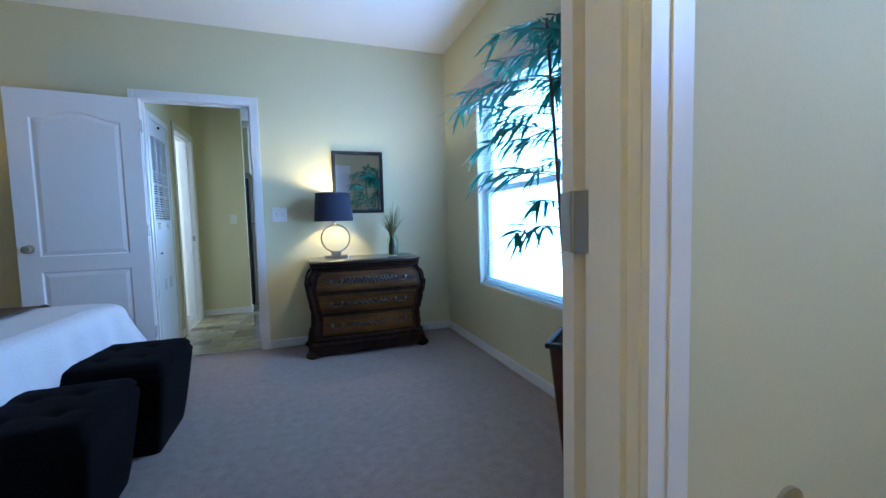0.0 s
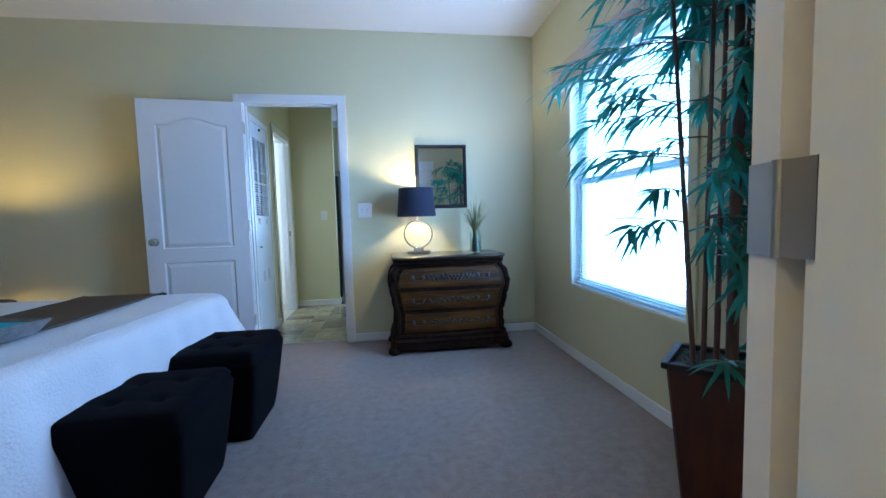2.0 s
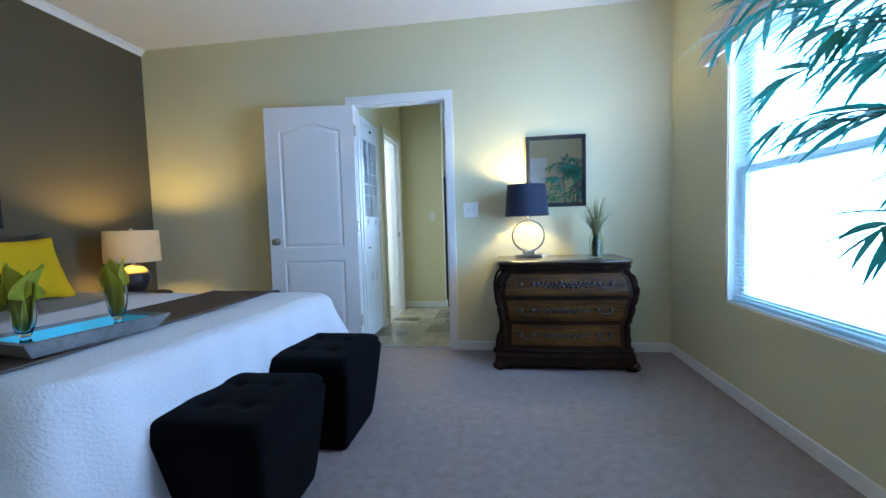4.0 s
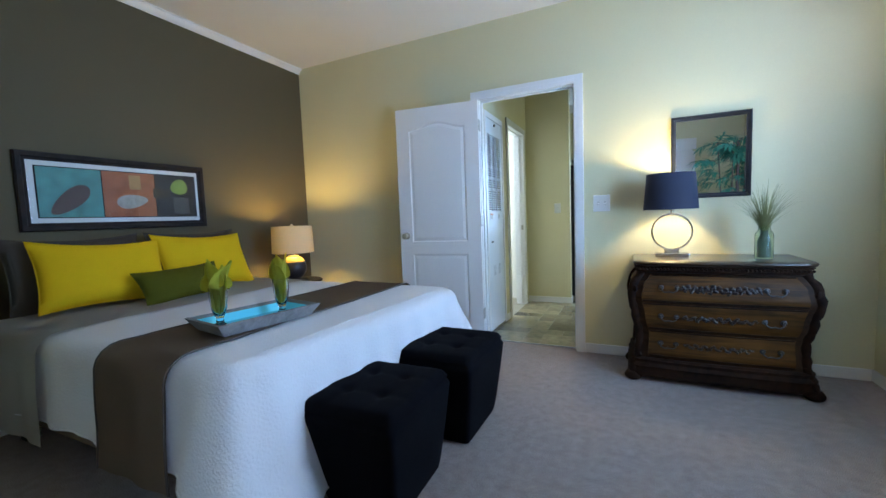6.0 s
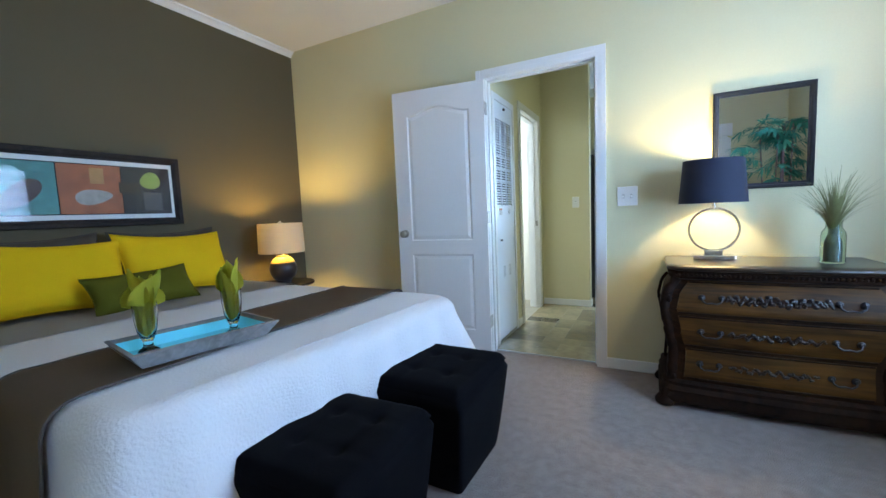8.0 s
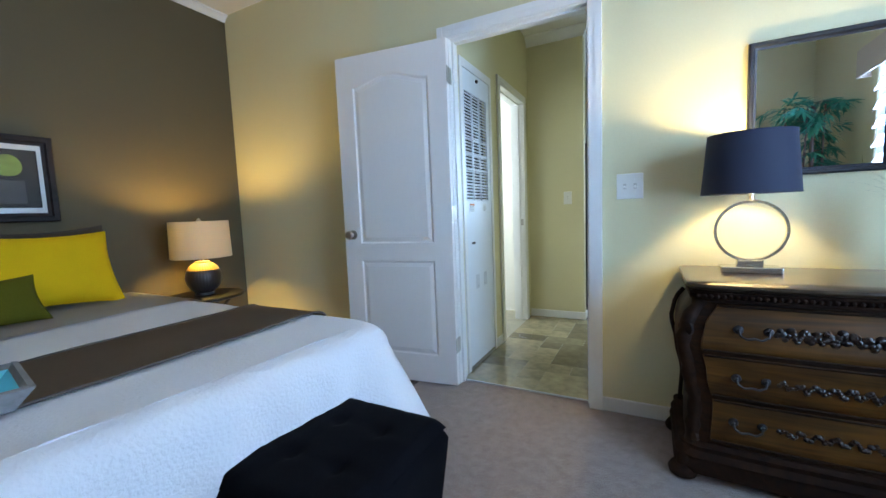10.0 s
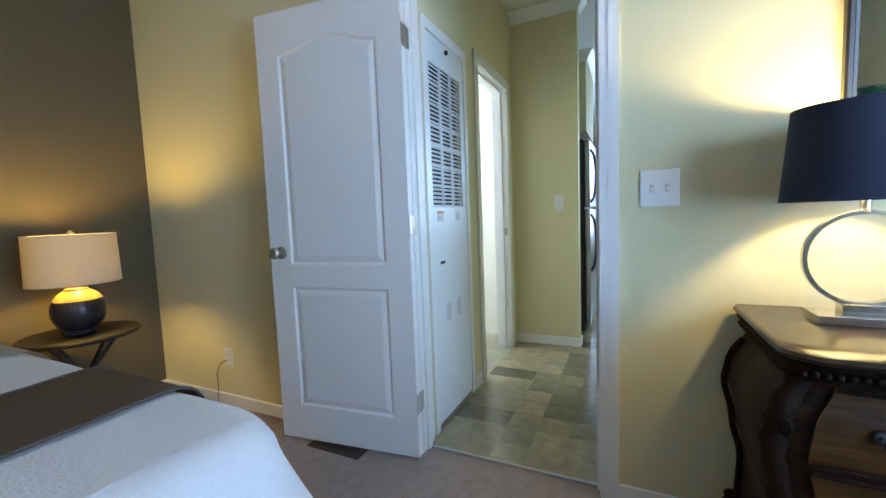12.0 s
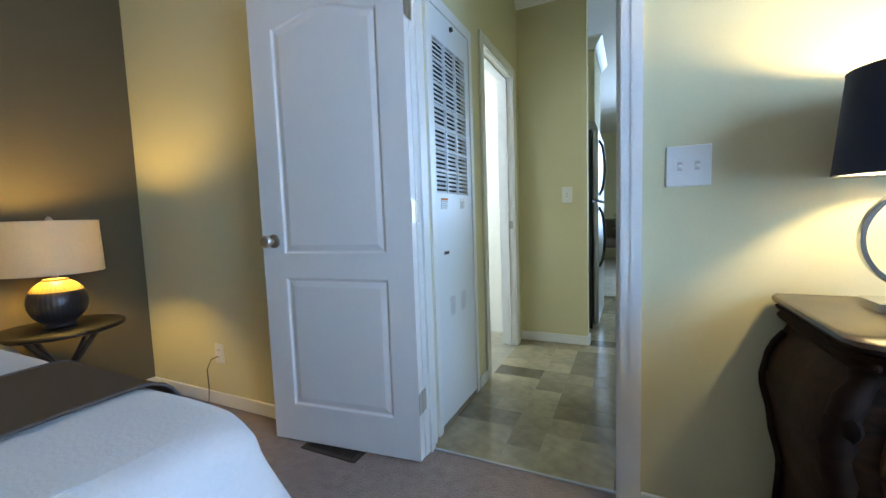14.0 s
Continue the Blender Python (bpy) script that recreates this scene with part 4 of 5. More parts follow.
lamp = thing("table_lamp", "ring-shaped nickel table lamp with navy drum shade, lit", "lamp")
part("base", B(LX - 0.098, LX + 0.098, LY - 0.05, LY + 0.05, DT + 0.001, DT + 0.026, 0.003, 2), M_NICKEL, lamp)
part("neck_block", B(LX - 0.042, LX + 0.042, LY - 0.022, LY + 0.022, DT + 0.026, DT + 0.052, 0.002, 1), M_NICKEL, lamp)
RR, RZ = 0.117, DT + 0.050 + 0.117
bm = bmesh.new()
rows = []
for k in range(65):
    a = 2 * math.pi * k / 64
    ca, sa = math.cos(a), math.sin(a)
    rows.append([(LX + (RR + dr) * ca, LY + dy, RZ + (RR + dr) * sa) for dr, dy in ((-0.005, -0.011), (0.005, -0.011), (0.006, 0.0), (0.005, 0.011), (-0.005, 0.011), (-0.006, 0.0))])
grid(bm, rows, True)
part("ring", bm, M_NICKEL, lamp, "polished nickel ring", 40)
part("socket", lathe(bmesh.new(), ((0.013, RZ + RR), (0.011, RZ + RR + 0.01), (0.011, RZ + RR + 0.145)), 16, LX, LY), M_NICKEL, lamp)
bm = lathe(bmesh.new(), ((0.012, 0.0), (0.022, 0.018), (0.029, 0.045), (0.026, 0.068), (0.012, 0.084), (0.0, 0.087)), 18, LX, LY)
bmesh.ops.translate(bm, vec=(0, 0, RZ + RR + 0.146), verts=bm.verts)
bulb = part("bulb", bm, M_BULB, lamp, "glowing bulb", 60)
bulb.visible_shadow = False
open_shade(lamp, LX - 0.008, LY, 0.162, 0.143, 1.092, 1.322, M_NAVY, M_SHADE_IN, sy=0.86, label="navy fabric drum shade")
bm = bmesh.new()
for a in (0, 120, 240):
    tube(bm, [(LX, LY, 1.30), (LX - 0.008 + 0.140 * math.cos(radians(a)), LY + 0.120 * math.sin(radians(a)), 1.306)], 0.0016, 5)
part("spider", bm, M_NICKEL, lamp)

# ---------------------------------------------------------------- glass vase with grass
M_VASE = plain("green_glass", (0.80, 0.88, 0.80), 0.03, transmission=1.0, ior=1.3)
M_BLADE = material("dried_grass", (0.17, 0.17, 0.06), 0.7, vary=0.35, grain=30, bump=0)
VX, VY = 1.030, 4.03
vase = thing("vase", "smoky glass bottle vase holding grass", "vase", place=pose(VX, VY, DT))
prof = ((0.045, 0.0), (0.047, 0.004), (0.047, 0.132), (0.044, 0.150), (0.032, 0.168), (0.030, 0.176), (0.030, 0.196), (0.034, 0.201))
lathe_in = [(r - 0.003, max(z, 0.006)) for r, z in prof][::-1]
bm = bmesh.new()
lathe(bm, list(prof) + lathe_in, 28, cap=True)
part("bottle", bm, M_VASE, vase, smooth=50)
M_WATERY = plain("dark_filling", (0.10, 0.12, 0.085), 0.4)
part("filling", lathe(bmesh.new(), ((0.034, 0.008), (0.034, 0.10), (0.020, 0.14), (0.018, 0.17)), 20), M_WATERY, vase, "dark stems and filling")
spray = thing("grass_spray", "spray of dry green-brown grass in the bottle", "plant", place=pose(VX, VY, DT))
rnd = random.Random(11)
for b in range(8):
    bm = bmesh.new()
    for i in range(18):
        a = rnd.uniform(0, 2 * math.pi)
        reach, top = rnd.uniform(0.05, 0.21), rnd.uniform(0.30, 0.50)
        w = rnd.uniform(0.0014, 0.0036)
        pts = []
        r0 = rnd.uniform(0.004, 0.020)
        for k in range(8):
            u = k / 7
            rad = r0 + reach * u ** 1.35
            pts.append(Vector((rad * math.cos(a), rad * math.sin(a), 0.165 + (top - 0.165) * (u - 0.30 * u ** 3 * reach / 0.2))))
        side = Vector((-math.sin(a), math.cos(a), 0))
        grid(bm, [[p - side * w * (1 - u * 0.9), p + side * w * (1 - u * 0.9)] for u, p in zip([k / 7 for k in range(8)], pts)])
    part("grass_tuft", bm, M_BLADE, spray)

# ---------------------------------------------------------------- wall mirror
M_MIRROR = plain("mirror_silver", (0.82, 0.84, 0.84), 0.015, 1.0)
M_BLUEBLACK = wood("black_frame", (0.006, 0.007, 0.010), (0.022, 0.022, 0.028), 0.3, (8, 8, 8))


def framed(name, label, category, u0, u1, z0, z1, w, place, mat, deep=0.024):
    """A moulded frame in the plane x, z, with its back at y = 0 and its face towards -y."""
    f = thing(name, label, category, place=place)
    prof = ((0.0, 0.0), (0.0, deep * 0.8), (0.006, deep), (w * 0.55, deep * 0.9), (w * 0.7, deep * 0.62), (w, deep * 0.5), (w, 0.0))
    bm = bmesh.new()
    o = [(u0, z0), (u1, z0), (u1, z1), (u0, z1)]
    grid(bm, [[(p[0], -h, p[1]) for p in offset_loop(o, d)] for d, h in prof], True)
    part("frame", bm, mat, f, smooth=25)
    return f


mirror = framed("wall_mirror", "square wall mirror in a blue-black frame above the dresser", "mirror", 0.560, 1.014, 1.160, 1.712, 0.030, pose(0, Y1 - 0.001, 0), M_BLUEBLACK)
part("mirror_glass", B(0.588, 0.986, -0.010, -0.004, 1.188, 1.684), M_MIRROR, mirror, "silvered mirror glass")

# ---------------------------------------------------------------- framed picture over the bed
M_ESP = wood("espresso_frame", (0.010, 0.007, 0.006), (0.030, 0.020, 0.017), 0.5, (10, 10, 10), 0.0, 0.15)
pic = framed("wall_picture", "long picture of three colour panels in an espresso frame", "picture", -0.535, 0.535, -0.229, 0.229, 0.048, Matrix.Translation((X0 + 0.009, 2.605, 1.328)) @ pose(0, 0, 0, 0, 0, 89.2), M_ESP, 0.032)
part("mat_board", B(-0.489, 0.489, -0.012, -0.004, -0.183, 0.183), material("mat_board", (0.78, 0.77, 0.74), 0.8, vary=0.02, bump=0.05), pic, "white mat board")
part("picture_border", B(-0.455, 0.468, -0.0135, -0.0122, -0.153, 0.153), M_BLACK_AND_SHADE, pic)
P3 = (-0.450, -0.134, 0.182, 0.463)
for (a, b), c in zip(zip(P3, P3[1:]), ((0.10, 0.30, 0.27), (0.42, 0.13, 0.045), (0.035, 0.026, 0.02))):
    part("art_panel", B(a + 0.003, b - 0.003, -0.0150, -0.0137, -0.147, 0.147), material("art_paint", c, 0.55, vary=0.35, grain=18, bump=0.15, blotch=6), pic)


def patch(pts, colour, name="painted_shape"):
    bm = bmesh.new()
    a = [bm.verts.new((x, -0.0152, z)) for x, z in pts]
    b = [bm.verts.new((x, -0.0165, z)) for x, z in pts]
    bm.faces.new(b)
    for i in range(len(a)):
        bm.faces.new((a[i - 1], a[i], b[i], b[i - 1]))
    part(name, bm, material("art_shape", colour, 0.55, vary=0.3, grain=30, bump=0.1, blotch=9), pic)


def oval(cx, cz, rx, rz, tilt, n=22, egg=0.0):
    out = []
    for k in range(n):
        a = 2 * math.pi * k / n
        x, z = rx * math.cos(a), rz * math.sin(a) * (1 + egg * math.cos(a))
        t = radians(tilt)
        out.append((cx + x * math.cos(t) - z * math.sin(t), cz + x * math.sin(t) + z * math.cos(t)))
    return out


patch(oval(-0.30, -0.045, 0.125, 0.052, 42, egg=0.25), (0.10, 0.055, 0.045))
patch(oval(0.035, -0.045, 0.095, 0.045, 8, egg=-0.3), (0.42, 0.38, 0.32))
patch(oval(0.345, 0.065, 0.062, 0.055, 20, egg=0.2), (0.28, 0.34, 0.06))
patch([(0.30, -0.13), (0.41, -0.13), (0.41, -0.01), (0.30, -0.01)], (0.10, 0.085, 0.075))
patch([(0.02, 0.035), (0.09, 0.035), (0.09, 0.13), (0.02, 0.13)], (0.50, 0.27, 0.09))
patch([(0.165, -0.02), (0.28, -0.02), (0.28, 0.05), (0.165, 0.05)], (0.06, 0.04, 0.015))
pg = part("picture_glass", sheet((-0.489, -0.019, -0.183), (0.489, -0.019, -0.183), (0.489, -0.019, 0.183), (-0.489, -0.019, 0.183)), M_GLASS, pic, turn=False)
pg.visible_shadow = False

# ---------------------------------------------------------------- tray with two stemmed glasses and napkins
M_TRAYW = wood("grey_washed_wood", (0.14, 0.14, 0.14), (0.30, 0.29, 0.29), 0.55, (3, 20, 20), 0.0)
M_TURQ = material("turquoise_enamel", (0.18, 0.80, 0.98), 0.16, vary=0.05, grain=20, bump=0)
tray = thing("serving_tray", "grey-washed wooden tray with a turquoise bottom on the bed", "tray", place=pose(-1.180, 2.262, BZ + 0.0165, 0, 0, -10))
tw, tl, th = 0.142, 0.230, 0.052
part("tray_liner", B(-tw + 0.04, tw - 0.04, -tl + 0.04, tl - 0.04, 0.006, 0.010), M_TURQ, tray, "glossy turquoise enamel bottom")
part("tray_base", B(-tw + 0.035, tw - 0.035, -tl + 0.035, tl - 0.035, 0.0, 0.006), M_TRAYW, tray)
for sx, sy in ((1, 0), (-1, 0), (0, 1), (0, -1)):
    bm = bmesh.new()
    t = 0.012
    if sx:
        o = [(sx * (tw - 0.035), -tl + 0.035, 0), (sx * (tw - 0.035), tl - 0.035, 0), (sx * tw, tl, th), (sx * tw, -tl, th)]
        inn = (-sx * t, 0, 0.003)
    else:
        o = [(-tw + 0.035, sy * (tl - 0.035), 0), (tw - 0.035, sy * (tl - 0.035), 0), (tw, sy * tl, th), (-tw, sy * tl, th)]
        inn = (0, -sy * t, 0.003)
    a = [bm.verts.new(p) for p in o]
    b = [bm.verts.new((p[0] + inn[0], p[1] + inn[1], p[2] + inn[2])) for p in o]
    bm.faces.new(a)
    bm.faces.new(b[::-1])
    for i in range(4):
        bm.faces.new((a[i - 1], a[i], b[i], b[i - 1]))
    part("tray_side", bm, M_TRAYW, tray)
    # enamel facing on the inside of the side
    bm = bmesh.new()
    f = [bm.verts.new((p[0] + inn[0] * 1.25 - (abs(sy) * 0.012 * (1 if p[0] > 0 else -1)), p[1] + inn[1] * 1.25 - (abs(sx) * 0.012 * (1 if p[1] > 0 else -1)), p[2] + (0.011 if p[2] == 0 else -0.004))) for p in o]
    bm.faces.new(f)
    part("tray_facing", bm, M_TURQ, tray, "turquoise enamel inside face")

M_CLEAR = plain("clear_glass", (0.95, 0.97, 0.97), 0.02, transmission=1.0)
M_NAPKIN = material("lime_napkin", (0.52, 0.49, 0.035), 0.85, vary=0.12, grain=260, bump=0.4, blotch=8)


def goblet(x, y, turn, seed, slim=1.0, group="glasses on the tray"):
    z0 = BZ + 0.0265
    g = thing("drinking_glass", "clear footed tumbler standing in the tray", "glass", group, pose(x, y, z0, 0, 0, turn))
    prof = [(0.031, 0.0), (0.031, 0.004), (0.016, 0.014), (0.013, 0.030), (0.020, 0.044), (0.030, 0.075), (0.035, 0.12), (0.036, 0.165)]
    inner = [(0.0335, 0.165), (0.0325, 0.12), (0.0275, 0.077), (0.017, 0.050), (0.004, 0.044)]
    bm = bmesh.new()
    lathe(bm, prof + inner, 28)
    part("tumbler", bm, M_CLEAR, g, smooth=50)
    nap = thing("napkin", "lime green cloth napkin folded into a glass", "napkin", "napkins in the glasses", pose(x, y, z0, 0, 0, turn))
    rnd = random.Random(seed)
    for k, (a0, lean, top, wid) in enumerate(((20, 0.05, 0.275, 0.125), (150, 0.035, 0.25, 0.10), (265, 0.02, 0.285, 0.085), (85, 0.01, 0.255, 0.075))):
        bm = bmesh.new()
        rows = []
        a = radians(a0)
        for i in range(13):
            u = i / 12
            z = 0.052 + (top - 0.052) * u
            w = (0.016 + (wid * 0.62 * slim - 0.016) * min(1, u * 1.6)) * (1 - max(0, (u - 0.62) / 0.38) ** 2.4 * 0.80)
            rr = 0.010 + 0.012 * min(1, u * 2) + lean * slim * max(0, u - 0.5) ** 1.5 * 2.2
            if u < 0.55:
                w = min(w, 0.027)
            row = []
            for j in range(9):
                v = 2 * j / 8 - 1
                bend = 0.35 * w * v * v
                fold = 0.004 * math.sin(v * 6 + k)
                px, py = rr - bend + fold, w * v
                row.append((px * math.cos(a) - py * math.sin(a), px * math.sin(a) + py * math.cos(a), z - 0.015 * abs(v) * u + 0.006 * noise.noise((v * 2, u * 4, seed + k))))
            rows.append(row)
        grid(bm, rows)
        bmesh.ops.solidify(bm, geom=bm.faces, thickness=0.0015)
        part("fold", bm, M_NAPKIN, nap, smooth=70)


goblet(-1.252, 2.140, 10, 3)
goblet(-1.167, 2.392, 130, 8, 0.62)

# ---------------------------------------------------------------- nightstand and its lamp
NX, NY, NZ = -2.46, 3.735, 0.578
M_ESP2 = wood("dark_table", (0.003, 0.002, 0.002), (0.008, 0.006, 0.005), 0.55, (6, 6, 6), 0.1)
M_LEGW = wood("worn_leg", (0.035, 0.028, 0.022), (0.085, 0.070, 0.055), 0.6, (20, 20, 3), 0.0)
ns = thing("nightstand", "round dark wood side table on crossed legs beside the bed", "side table", place=pose(NX, NY, 0))
part("tabletop", lathe(bmesh.new(), ((0.225, NZ - 0.022), (0.238, NZ - 0.016), (0.238, NZ - 0.006), (0.230, NZ)), 48), M_ESP2, ns, smooth=35)
for a in (25, 115, 205, 295):
    ca, sa = math.cos(radians(a)), math.sin(radians(a))
    bm = bmesh.new()
    tube(bm, [(0.20 * ca, 0.20 * sa, 0.0), (0.05 * ca, 0.05 * sa, 0.28), (-0.17 * ca, -0.17 * sa, NZ - 0.022)], [0.010, 0.011, 0.011], 8)
    part("leg", bm, M_LEGW, ns, "worn brown wooden leg", 50)
part("leg_ring", tube(bmesh.new(), [(0.06 * math.cos(radians(k * 15)), 0.06 * math.sin(radians(k * 15)), 0.28) for k in range(25)], 0.008, 6, False), M_ESP2, ns)

M_HAMMER = bpy.data.materials.new("glazed_bronze")
M_HAMMER.use_nodes = True
ht = M_HAMMER.node_tree
hb = ht.nodes["Principled BSDF"]
hb.inputs["Base Color"].default_value, hb.inputs["Metallic"].default_value, hb.inputs["Roughness"].default_value = (0.045, 0.040, 0.042, 1), 0.4, 0.32
hc, hnz, hbp = ht.nodes.new("ShaderNodeTexCoord"), ht.nodes.new("ShaderNodeTexNoise"), ht.nodes.new("ShaderNodeBump")
hnz.inputs["Scale"].default_value = 90
hbp.inputs["Strength"].default_value, hbp.inputs["Distance"].default_value = 0.3, 0.001
link(ht, hc.outputs["Object"], hnz.inputs["Vector"])
link(ht, hnz.outputs[0], hbp.inputs["Height"])
link(ht, hbp.outputs[0], hb.inputs["Normal"])

M_LINEN = bpy.data.materials.new("linen_shade")
M_LINEN.use_nodes = True
lt = M_LINEN.node_tree
lt.nodes.clear()
lo, lm, ld, ltr, ln, lr, lc = (lt.nodes.new("ShaderNode" + k) for k in ("OutputMaterial", "MixShader", "BsdfDiffuse", "BsdfTranslucent", "TexNoise", "ValToRGB", "TexCoord"))
ln.inputs["Scale"].default_value = 520
lr.color_ramp.elements[0].color, lr.color_ramp.elements[1].color = (0.52, 0.46, 0.33, 1), (0.66, 0.59, 0.43, 1)
lr.color_ramp.elements[0].position, lr.color_ramp.elements[1].position = 0.35, 0.65
lm.inputs[0].default_value = 0.28
link(lt, lc.outputs["Object"], ln.inputs["Vector"])
link(lt, ln.outputs[0], lr.inputs[0])
for n_ in (ld, ltr):
    link(lt, lr.outputs[0], n_.inputs["Color"])
link(lt, ld.outputs[0], lm.inputs[1])
link(lt, ltr.outputs[0], lm.inputs[2])
link(lt, lm.outputs[0], lo.inputs[0])

nl = thing("table_lamp", "dark bronze ball lamp with amber-lit top and linen drum shade, lit", "lamp")
# amber colour paints the bulb's light onto the ball's top and neck
M_AMBER_LIT = material("amber_lit_glaze", (0.55, 0.33, 0.07), 0.35, vary=0.12, grain=60, bump=0.1, blotch=12)


def ribbed_ball(a0, a1, rows, swell=0.0):
    """A zone of the lamp's ball, its glaze pressed into a grid of small raised squares."""
    bm = bmesh.new()
    out = []
    for k in range(rows + 1):
        a = a0 + (a1 - a0) * k / rows
        row = []
        for i in range(144):
            t = 2 * math.pi * i / 144
            lift = 0.0016 * max(-0.4, math.cos(36 * t)) * (0.5 + 0.5 * math.cos(2 * math.pi * k / 4))
            r = (0.107 + swell + lift) * math.cos(a)
            row.append((NX + r * math.cos(t), NY + r * math.sin(t), NZ + 0.116 + (0.110 + swell + lift) * math.sin(a)))
        out.append(row)
    grid(bm, out, True)
    return bm


part("lamp_foot", lathe(bmesh.new(), ((0.055, NZ + 0.001), (0.060, NZ + 0.005), (0.058, NZ + 0.012), (0.050, NZ + 0.020), (0.050, NZ + 0.030)), 40, NX, NY), M_HAMMER, nl, smooth=40)
part("lamp_body", ribbed_ball(-1.12, 0.50, 64), M_HAMMER, nl, "dark bronze body pressed in a fine grid", 60)
part("lamp_lit_cap", ribbed_ball(0.50, 1.08, 24, 0.001), M_AMBER_LIT, nl, "top of the ball coloured amber as lit by the bulb", 60)
part("lamp_neck", lathe(bmesh.new(), ((0.051, NZ + 0.212), (0.046, NZ + 0.216), (0.046, NZ + 0.224), (0.020, NZ + 0.228)), 40, NX, NY), M_AMBER_LIT, nl, smooth=40)
part("socket", lathe(bmesh.new(), ((0.012, NZ + 0.226), (0.012, NZ + 0.345)), 14, NX, NY), M_SATIN, nl)
bm = lathe(bmesh.new(), ((0.010, 0.0), (0.020, 0.018), (0.028, 0.045), (0.025, 0.066), (0.012, 0.082), (0.0, 0.085)), 18, NX, NY)
bmesh.ops.translate(bm, vec=(0, 0, NZ + 0.346), verts=bm.verts)
bulb = part("bulb", bm, M_BULB2, nl, "glowing bulb", 60)
bulb.visible_shadow = False
open_shade(nl, NX, NY, 0.181, 0.175, 0.832, 1.066, M_LINEN, M_LINEN, label="oatmeal linen drum shade")
bm = bmesh.new()
for a in (30, 150, 270):
    tube(bm, [(NX, NY, 1.055), (NX + 0.174 * math.cos(radians(a)), NY + 0.174 * math.sin(radians(a)), 1.058)], 0.0016, 5)
tube(bm, [(NX + 0.04, NY, 0.90), (NX + 0.04, NY, 1.0), (NX, NY, 1.06)], 0.002, 6)
part("spider", bm, M_SATIN, nl)
part("finial", lathe(bmesh.new(), ((0.004, 1.058), (0.014, 1.064), (0.016, 1.072), (0.010, 1.080), (0.008, 1.086), (0.0, 1.090)), 16, NX, NY), M_SATIN, nl, smooth=50)

# ---------------------------------------------------------------- bamboo plant in a tapered planter
M_POT = wood("mahogany_planter", (0.030, 0.009, 0.006), (0.085, 0.026, 0.016), 0.4, (12, 12, 2), 0.2)
M_RIM = plain("black_rim", (0.010, 0.012, 0.012), 0.75)
M_MOSS = material("moss", (0.03, 0.035, 0.018), 0.95, vary=0.4, grain=60, bump=1.0, depth=0.02)
M_CANE = material("bamboo_cane", (0.10, 0.055, 0.048), 0.5, vary=0.3, grain=25, bump=0.2, blotch=10, stretch=(1, 1, 0.25))
M_LEAF = material("bamboo_leaf", (0.07, 0.21, 0.11), 0.45, vary=0.4, grain=20, bump=0.08, blotch=6, spec=0.2)
lft = M_LEAF.node_tree
lfm, lfs = lft.nodes.new("ShaderNodeMixShader"), lft.nodes.new("ShaderNodeBsdfTranslucent")
# teal tint paints the glare of the window into the green leaves
lfs.inputs["Color"].default_value = (0.05, 0.30, 0.24, 1)
lfm.inputs[0].default_value = 0.62
link(lft, lft.nodes["Principled BSDF"].outputs[0], lfm.inputs[1])
link(lft, lfs.outputs[0], lfm.inputs[2])
link(lft, lfm.outputs[0], lft.nodes["Material Output"].inputs[0])
PX, PY, PH = 1.368, 1.920, 0.560
pot = thing("planter", "tall tapered mahogany planter with a black rim", "planter", place=pose(PX, PY, 0, 0, 0, 42))


def frustum(bm, a0, a1, z0, z1, bev=0.008):
    rows = []
    for z, a in ((z0, a0), (z1, a1)):
        rows.append([(a - bev, -a, z), (a, -a + bev, z), (a, a - bev, z), (a - bev, a, z), (-a + bev, a, z), (-a, a - bev, z), (-a, -a + bev, z), (-a + bev, -a, z)])
    vs = grid(bm, rows, True)
    bm.faces.new(vs[0][::-1])
    bm.faces.new(vs[-1])
    return bm


part("body", frustum(bmesh.new(), 0.076, 0.124, 0.0, PH - 0.02), M_POT, pot)
bm = bmesh.new()
for c in ((-0.137, 0.137, -0.137, -0.114), (-0.137, 0.137, 0.114, 0.137), (-0.137, -0.114, -0.114, 0.114), (0.114, 0.137, -0.114, 0.114)):
    box(bm, *c, PH - 0.022, PH, 0.003, 1)
part("rim", bm, M_RIM, pot, "black planter rim")
bm = bmesh.new()
grid(bm, [[(-0.114 + 0.228 * i / 16, -0.114 + 0.228 * j / 16, PH - 0.014 + 0.014 * noise.noise((i * 0.9, j * 0.9, 2))) for j in range(17)] for i in range(17)])
part("moss", bm, M_MOSS, pot, "dark dried moss filling", 60)

plant = thing("bamboo_plant", "artificial bamboo with dark canes and long green leaves", "plant")
rnd = random.Random(21)


def leaf(bm, base, d, length, width):
    """One lance-shaped leaf, folded along its midrib and drooping."""
    d = d.normalized()
    side = d.cross(Vector((0, 0, 1)))
    side = side.normalized() if side.length > 1e-3 else Vector((1, 0, 0))
    side = (side + Vector((0, 0, rnd.uniform(-0.5, 0.5)))).normalized()
    rows = []
    p = Vector(base)
    n = 6
    for k in range(n + 1):
        u = k / n
        w = width * math.sin(math.pi * min(1, (u * 0.94 + 0.06)) ** 0.75) ** 0.9 if 0 < u < 1 else 0.0006
        up = side.cross(d).normalized() * (0.22 * w)
        rows.append([p - side * w + up, p.copy(), p + side * w + up])
        d = (d + Vector((0, 0, -0.09))).normalized()
        p = p + d * (length / n)
    grid(bm, rows)


